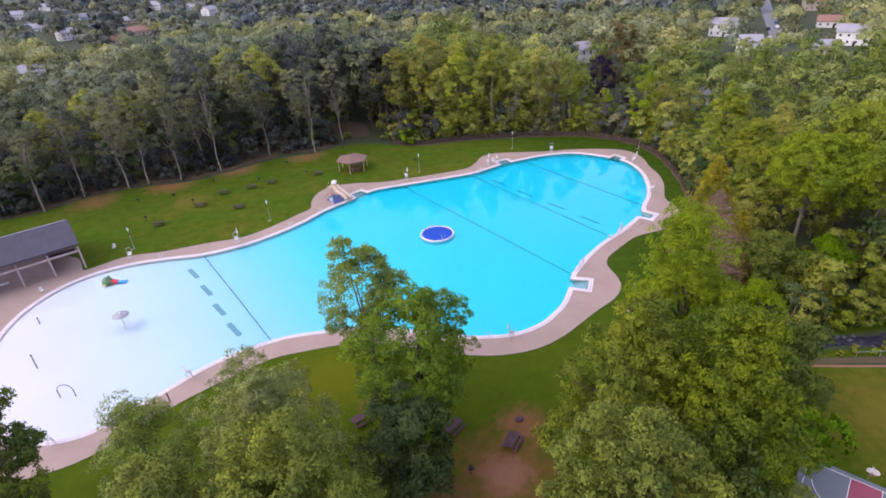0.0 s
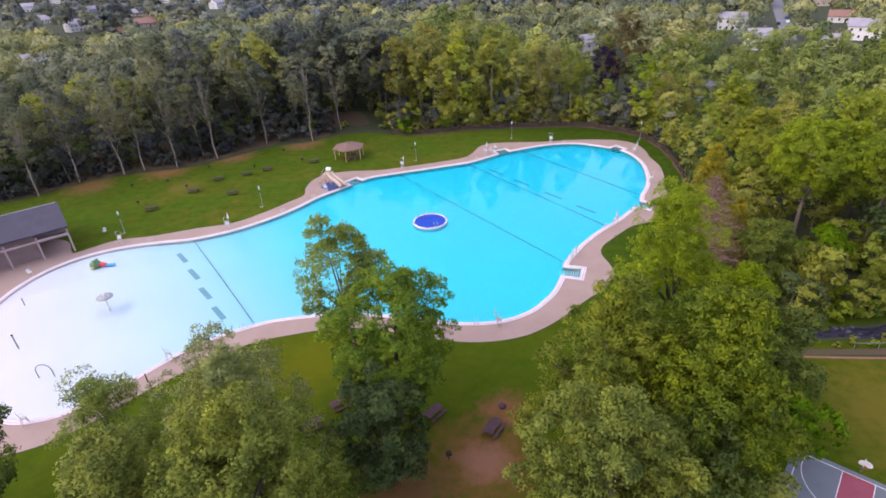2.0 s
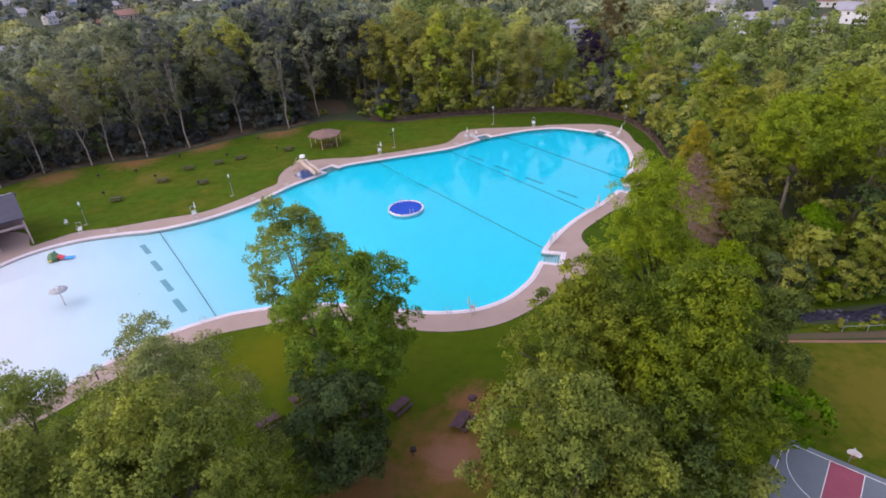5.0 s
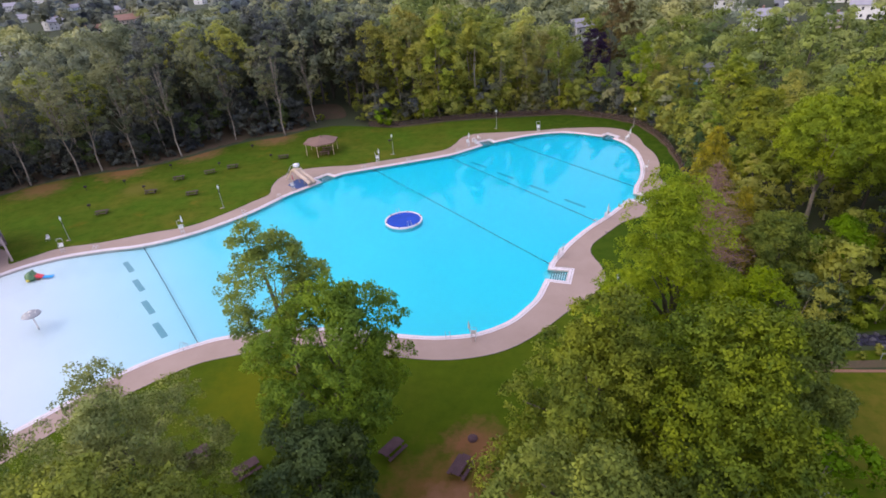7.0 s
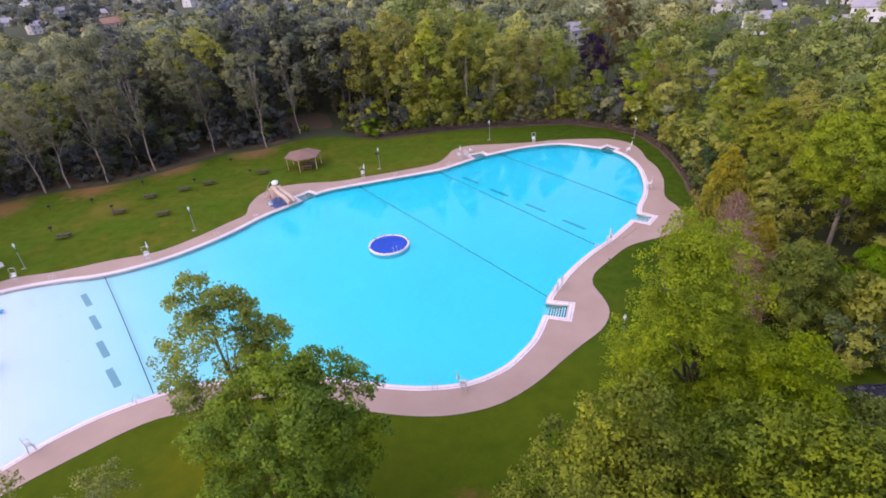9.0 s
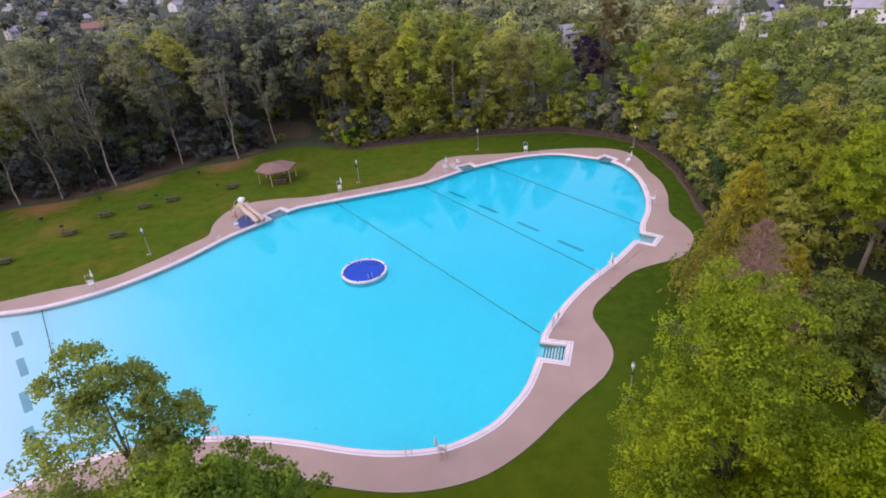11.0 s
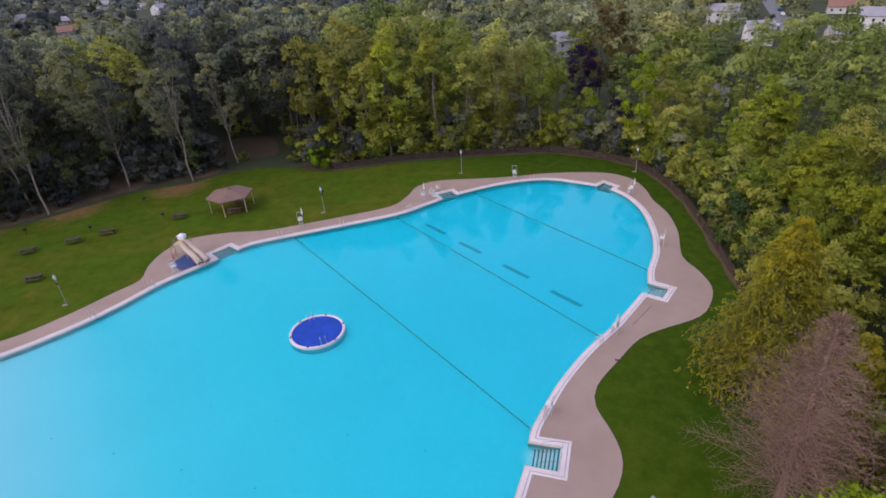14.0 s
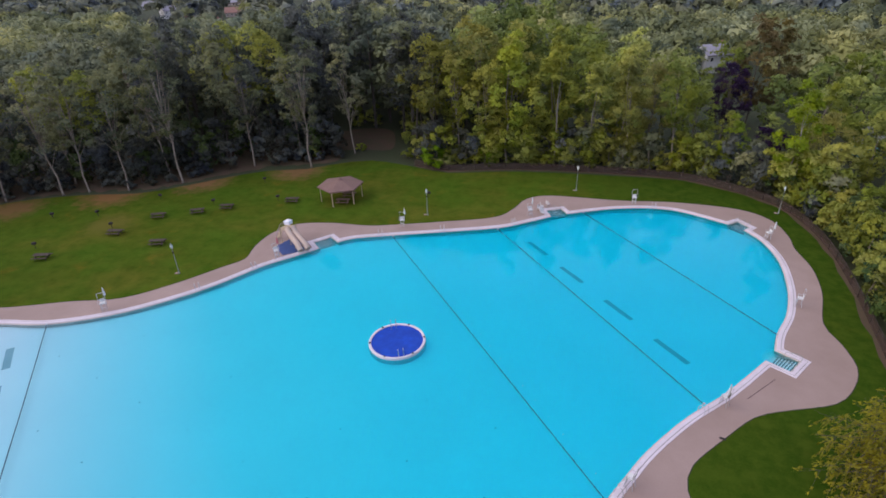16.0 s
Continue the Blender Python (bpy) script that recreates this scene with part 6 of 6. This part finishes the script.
mushroom()
toy = thing("frog_slide", "green, red and blue plastic toy slide in shallow water", "toy slide", m=pose(-61.6, 84.6, -0.22, 0, 0, 5) @ Matrix.Scale(0.78, 4))
part("body", Build().lathe([(1.15, 0), (1.25, 0.5), (1.05, 1.1), (0.55, 1.55), (0.15, 1.65)], 14), M_GREEN_PLASTIC, toy, "mottled green body", True)
for s in (-0.5, 0.5):
    part("knob", Build().lathe([(0.2, 0), (0.28, 0.2), (0.18, 0.4)], 8, (0.3, s, 1.35)), M_GREEN_PLASTIC, toy)
part("chute", Build().piece([(0.5, -0.5, 1.15), (0.5, 0.5, 1.15), (2.3, 0.5, 0.45), (2.3, -0.5, 0.45), (0.5, -0.5, 0.3), (0.5, 0.5, 0.3), (2.3, 0.5, 0.2), (2.3, -0.5, 0.2)],
                            [(0, 3, 2, 1), (4, 5, 6, 7), (0, 4, 7, 3), (1, 2, 6, 5), (2, 3, 7, 6), (0, 1, 5, 4)]), M_RED_PLASTIC, toy, "red chute")
part("tongue", Build().box(3.3, 0.0, 0.22, 2.1, 0.9, 0.18, 0, 0.05), M_BLUE_PLASTIC, toy, "blue run-out")
part("step", Build().box(-0.2, -1.1, 0.2, 0.7, 0.4, 0.4, 0, 0.05), M_YELLOW_PLASTIC, toy, "yellow step")

hoop = thing("spray_hoop", "grey pipe arch standing in the shallow water", "fountain", m=pose(-51.3, 55.5, -0.4))
part("pipe", Build().tube([(1.0 * math.cos(a), 0.1 * math.cos(a), 1.2 + 1.0 * math.sin(a)) if 0 <= a <= math.pi else (0, 0, 0) for a in np.linspace(0, math.pi, 13)], 0.07, 6), M_POLE, hoop)
for s in (-1, 1):
    part("foot", Build().tube([(s * 1.0, 0.1 * s, 0), (s * 1.0, 0.1 * s, 1.22)], 0.075, 6), M_POLE, hoop)
for x, y, h in ((-66.6, 72.9, 1.1), (-59.6, 61.7, 2.3)):
    sp = thing("spray_post", "slim grey spray post in the shallow water", "fountain", "spray posts", pose(x, y, -0.3))
    part("pipe", Build().tube([(0, 0, 0), (0, 0, h)], 0.1, 8), M_POLE, sp)
    part("nozzle", Build().lathe([(0.12, h), (0.12, h + 0.12), (0.05, h + 0.2)], 8), M_IRON, sp)


def deck_chair(m):
    ob = thing("deck_chair", "white metal chair standing on the pool deck", "chair", "chairs on the deck", m)
    part("seat", Build().box(0, 0, 0.42, 0.55, 0.55, 0.05), M_WHITE, ob)
    part("backrest", Build().box(0, 0.29, 0.75, 0.55, 0.05, 0.6), M_WHITE, ob)
    for sx in (-0.25, 0.25):
        part("frame", Build().tube([(sx, -0.26, 0), (sx, -0.26, 0.65), (sx, 0.26, 0.65), (sx, 0.3, 0)], 0.025, 5), M_WHITE, ob)
    return ob


dc = deck_chair(pose(-72.0, 82.2, 0.02, 0, 0, 60))
for x, y, turn in ((12.6, 136.4, 20), (12.2, 137.3, 60), (12.6, 138.3, 100), (13.6, 139.4, 140), (12.9, 135.6, 30), (-67.4, 97.8, 10)):
    copy_thing(dc, pose(x, y, 0.02, 0, 0, turn))
single("boulder", Build().lathe([(0.5, 0), (0.52, 0.12), (0.38, 0.28), (0.12, 0.33)], 9), M_TABLE, "flat purple-brown stone slab on the lawn", "stone", m=pose(8.1, 48.0, 0))
pump = thing("bollard", "dark post at the lawn edge of the deck", "bollard", m=pose(-36.6, 53.6, 0))
part("post", Build().lathe([(0.08, 0), (0.075, 1.3), (0.1, 1.32), (0.05, 1.45)], 8), M_IRON, pump)

# ---- fence along the north and east of the lawn ----
FENCE = curve([(-15.5, 157.0), (-7.6, 154.8), (4, 157.0), (15, 157.6), (27, 157.2), (38, 155.8), (46, 151.0), (52.2, 144.6), (54.4, 135.4), (54.4, 126), (53.2, 116), (51.8, 107.5), (50.6, 100.0), (49.6, 92.0)], step=2.8)
fence = thing("fence", "brown mesh fence with dark posts along the wood", "fence")
for i, q in enumerate(FENCE):
    part("post", Build().tube([(q[0], q[1], 0), (q[0], q[1], 1.5)], 0.06, 5), M_IRON, fence)
    if i + 1 < len(FENCE):
        r = FENCE[i + 1]
        d = np.array(r) - q
        a = math.atan2(d[1], d[0])
        c = (np.array(q) + r) / 2
        part("mesh_panel", Build().box(c[0], c[1], 0.72, float(np.linalg.norm(d)), 0.05, 1.3, a), M_FENCE, fence)
        part("rail", Build().tube([(q[0], q[1], 1.42), (r[0], r[1], 1.42)], 0.035, 5), M_IRON, fence)
strip = np.array(FENCE)
g = np.gradient(strip, axis=0)
g /= np.linalg.norm(g, axis=1)[:, None]
nrm = np.stack([-g[:, 1], g[:, 0]], 1)
rag = np.random.default_rng(3).uniform(-0.4, 0.5, len(strip))[:, None]
single("leaf_litter", sheet(list(strip - nrm * (0.5 + 0.7 * rag)) + list((strip + nrm * 0.7)[::-1]), (), 0.012), M_LITTER, "strip of brown leaf litter under the fence", "leaf litter", kind="structure")
wl = np.array(LINE_WEST)
g = np.gradient(wl, axis=0)
g /= np.linalg.norm(g, axis=1)[:, None]
nrm = np.stack([-g[:, 1], g[:, 0]], 1)
rag = np.random.default_rng(4).uniform(-0.9, 0.9, len(wl))[:, None]
single("leaf_litter", sheet(list(wl - nrm * (0.6 + rag)) + list((wl + nrm * 26)[::-1]), (), 0.012), M_LITTER, "red-brown leaf litter along the western wood", "leaf litter", kind="structure")
single("planting_bed", sheet(curve([(-37.5, 165), (-31, 166.4), (-24, 167), (-25.5, 176), (-29, 183), (-35, 184), (-41, 180), (-40, 171)], True, 2.0), (), 0.018), M_LITTER, "bare brown clearing in the wood", "clearing", kind="structure")

# ---- ball court ----
AX, AY = Vector((0.77, -0.64, 0)), Vector((-0.64, -0.77, 0))
C0 = Vector((37.5, 40.9, 0))


def court_patch(name, u0, u1, v0, v1, z, material, label, category="court", group="", kind=""):
    q = [C0 + AX * u + AY * v for u, v in ((u0, v0), (u0, v1), (u1, v1), (u1, v0))]
    return single(name, Build().prism([(p.x, p.y) for p in q], z - 0.03, z), material, label, category, group, kind=kind)


court_patch("court", -0.2, 11.1, -0.6, 20, 0.03, M_COURT, "grey sport court surface with white lines", kind="structure")
court_patch("court_key", 4.1, 6.75, 0.0, 5.8, 0.034, M_KEY, "maroon key of the ball court", kind="structure")
lines = thing("court_lines", "white painted lines of the ball court", "court lines")


def court_line(path, w=0.07):
    for p, q in zip(path, path[1:]):
        a, b = C0 + AX * p[0] + AY * p[1], C0 + AX * q[0] + AY * q[1]
        d = b - a
        part("line", Build().box((a.x + b.x) / 2, (a.y + b.y) / 2, 0.035, d.length + w * 0.6, w, 0.012, math.atan2(d.y, d.x)), M_LINE, lines)


court_line([(0.4, 0), (10.45, 0)])
court_line([(0.4, 0), (0.4, 19)])
court_line([(10.45, 0), (10.45, 19)])
court_line([(4.1, 0), (4.1, 5.8), (6.75, 5.8), (6.75, 0)])
court_line([(5.42 + 4.55 * math.cos(a), 1.3 + 4.55 * math.sin(a)) for a in np.linspace(-0.28, math.pi + 0.28, 22)])
court_line([(5.42 + 1.3 * math.cos(a), 5.8 + 1.3 * math.sin(a)) for a in np.linspace(0, 2 * math.pi, 17)])
hp = C0 + AX * 5.42 - AY * 0.9
hb = thing("basketball_hoop", "basketball hoop with a white fan-shaped backboard", "basketball hoop", m=pose(hp.x, hp.y, 0, 0, 0, math.degrees(math.atan2(AX.y, AX.x))))
part("pole", Build().tube([(0, 0, 0), (0, 0, 1.8), (0, -0.6, 2.2), (0, -1.2, 2.25)], 0.06, 8), M_STEEL, hb)
fan = [(-0.75, 0.0), (-0.85, 0.4), (-0.7, 0.75), (-0.35, 0.98), (0, 1.04), (0.35, 0.98), (0.7, 0.75), (0.85, 0.4), (0.75, 0.0), (0.3, -0.06), (-0.3, -0.06)]
k = len(fan)
board = Build().piece([(x * 0.66, yy, 2.0 + z * 0.62) for yy in (-1.25, -1.19) for x, z in fan], [tuple(range(k)), tuple(reversed(range(k, 2 * k)))] + [(i, k + i, k + (i + 1) % k, (i + 1) % k) for i in range(k)])
part("backboard", board, M_WHITE, hb, "white fan backboard")
part("rim", Build().tube([(0.2 * math.cos(a), -1.5 + 0.2 * math.sin(a), 2.1) for a in np.linspace(0, 2 * math.pi, 13)], 0.02, 5), M_RED, hb)

# ---- stream and path beyond the court ----
single("stream", sheet(curve([(48, 60.6), (52, 61.0), (57, 60.4), (63, 61.6), (75, 63), (90, 65), (90, 62), (75, 60.6), (64, 59), (58, 58.2), (53, 58.8), (48, 58.4)], True, 1.5), (), 0.02), M_STREAM, "dark narrow stream between grassy banks", "stream", kind="structure")
single("path", sheet(curve([(45, 55.4), (56, 54.6), (70, 54), (95, 53.9), (95, 53.55), (70, 53.55), (56, 54.2), (45, 55.0)], True, 1.5), (), 0.02), M_EARTH, "narrow reddish earth path by the stream", "path", kind="structure")
single("bank", sheet(curve([(46, 58.2), (58, 58.0), (75, 60.2), (95, 61.6), (95, 57.2), (75, 56.6), (58, 56.4), (46, 56.6)], True, 2.0), (), 0.012), M_LAWN, "grassy bank between the stream and the path", "bank", kind="structure")
single("bank", sheet(curve([(46, 66), (60, 66.6), (80, 69), (95, 70), (95, 65.6), (75, 63.4), (60, 61.6), (46, 61.2)], True, 2.0), (), 0.012), M_LAWN, "rough grass on the far bank of the stream", "bank", kind="structure")
single("bank", sheet(curve([(44.5, 54.9), (56, 54.1), (70, 53.5), (95, 53.5), (95, 50.5), (44.5, 50.5)], True, 2.0), (), 0.008), M_LAWN, "grass verge between the path and the ball court", "bank", kind="structure")
single("bank", sheet(curve([(45, 56.5), (58, 56.3), (75, 56.5), (95, 57.0), (95, 54.3), (75, 54.4), (58, 55.0), (45, 55.6)], True, 2.0), (), 0.014), M_LITTER, "bare red-brown earth beside the path", "bank", kind="structure")
stone_rng = np.random.default_rng(88)
for i in range(46):
    x = float(stone_rng.uniform(49, 80))
    y = float(np.interp(x, [48, 58, 64, 75, 90], [58.6, 58.4, 59.2, 60.8, 62.2]) + stone_rng.choice([0.1, 1.0, 2.0], p=[0.45, 0.2, 0.35]) + stone_rng.uniform(-0.3, 0.4))
    r = float(stone_rng.uniform(0.16, 0.42))
    ring = [(math.cos(a) * r * stone_rng.uniform(0.75, 1.2), math.sin(a) * r * stone_rng.uniform(0.6, 1.0)) for a in np.linspace(0, 2 * math.pi, 8)[:-1]]
    v = [(px, py, -0.05) for px, py in ring] + [(px * 0.85, py * 0.85, r * stone_rng.uniform(0.25, 0.4)) for px, py in ring] + [(0, 0, r * 0.55)]
    f = [(k, (k + 1) % 7, 7 + (k + 1) % 7, 7 + k) for k in range(7)] + [(7 + k, 7 + (k + 1) % 7, 14) for k in range(7)]
    single("stone", Build().piece(v, f), M_STONE, "dark wet stone lying in the stream", "stone", "stones in the stream", pose(x, y, 0.03, 0, 0, float(stone_rng.uniform(0, 360))))
rail = thing("guard_rail", "low pale rail beside the stream", "rail")
for i in range(10):
    part("post", Build().tube([(53 + 3 * i, 56.4 - 0.05 * i, 0), (53 + 3 * i, 56.4 - 0.05 * i, 0.9)], 0.05, 5), M_POLE, rail)
part("bar", Build().tube([(53, 56.4, 0.85), (80, 55.95, 0.85)], 0.04, 6), M_POLE, rail)

# ---- marks in the deck ----
def deck_strip(name, a, b, w, material, label, category):
    d = Vector(b) - Vector(a)
    c = (Vector(a) + Vector(b)) / 2
    return single(name, Build().box(c.x, c.y, 0.018, d.length, w, 0.014, math.atan2(d.y, d.x)), material, label, category)


# a long crack-like line and a small spot, laid on as dark strips
deck_strip("deck_line", (35.2, 94.6), (38.7, 98.1), 0.06, M_TABLE, "thin dark crack-like line on the deck", "drain")
deck_strip("deck_spot", (31.4, 88.85), (31.95, 88.75), 0.28, M_IRON, "small dark spot at the deck edge", "hatch")
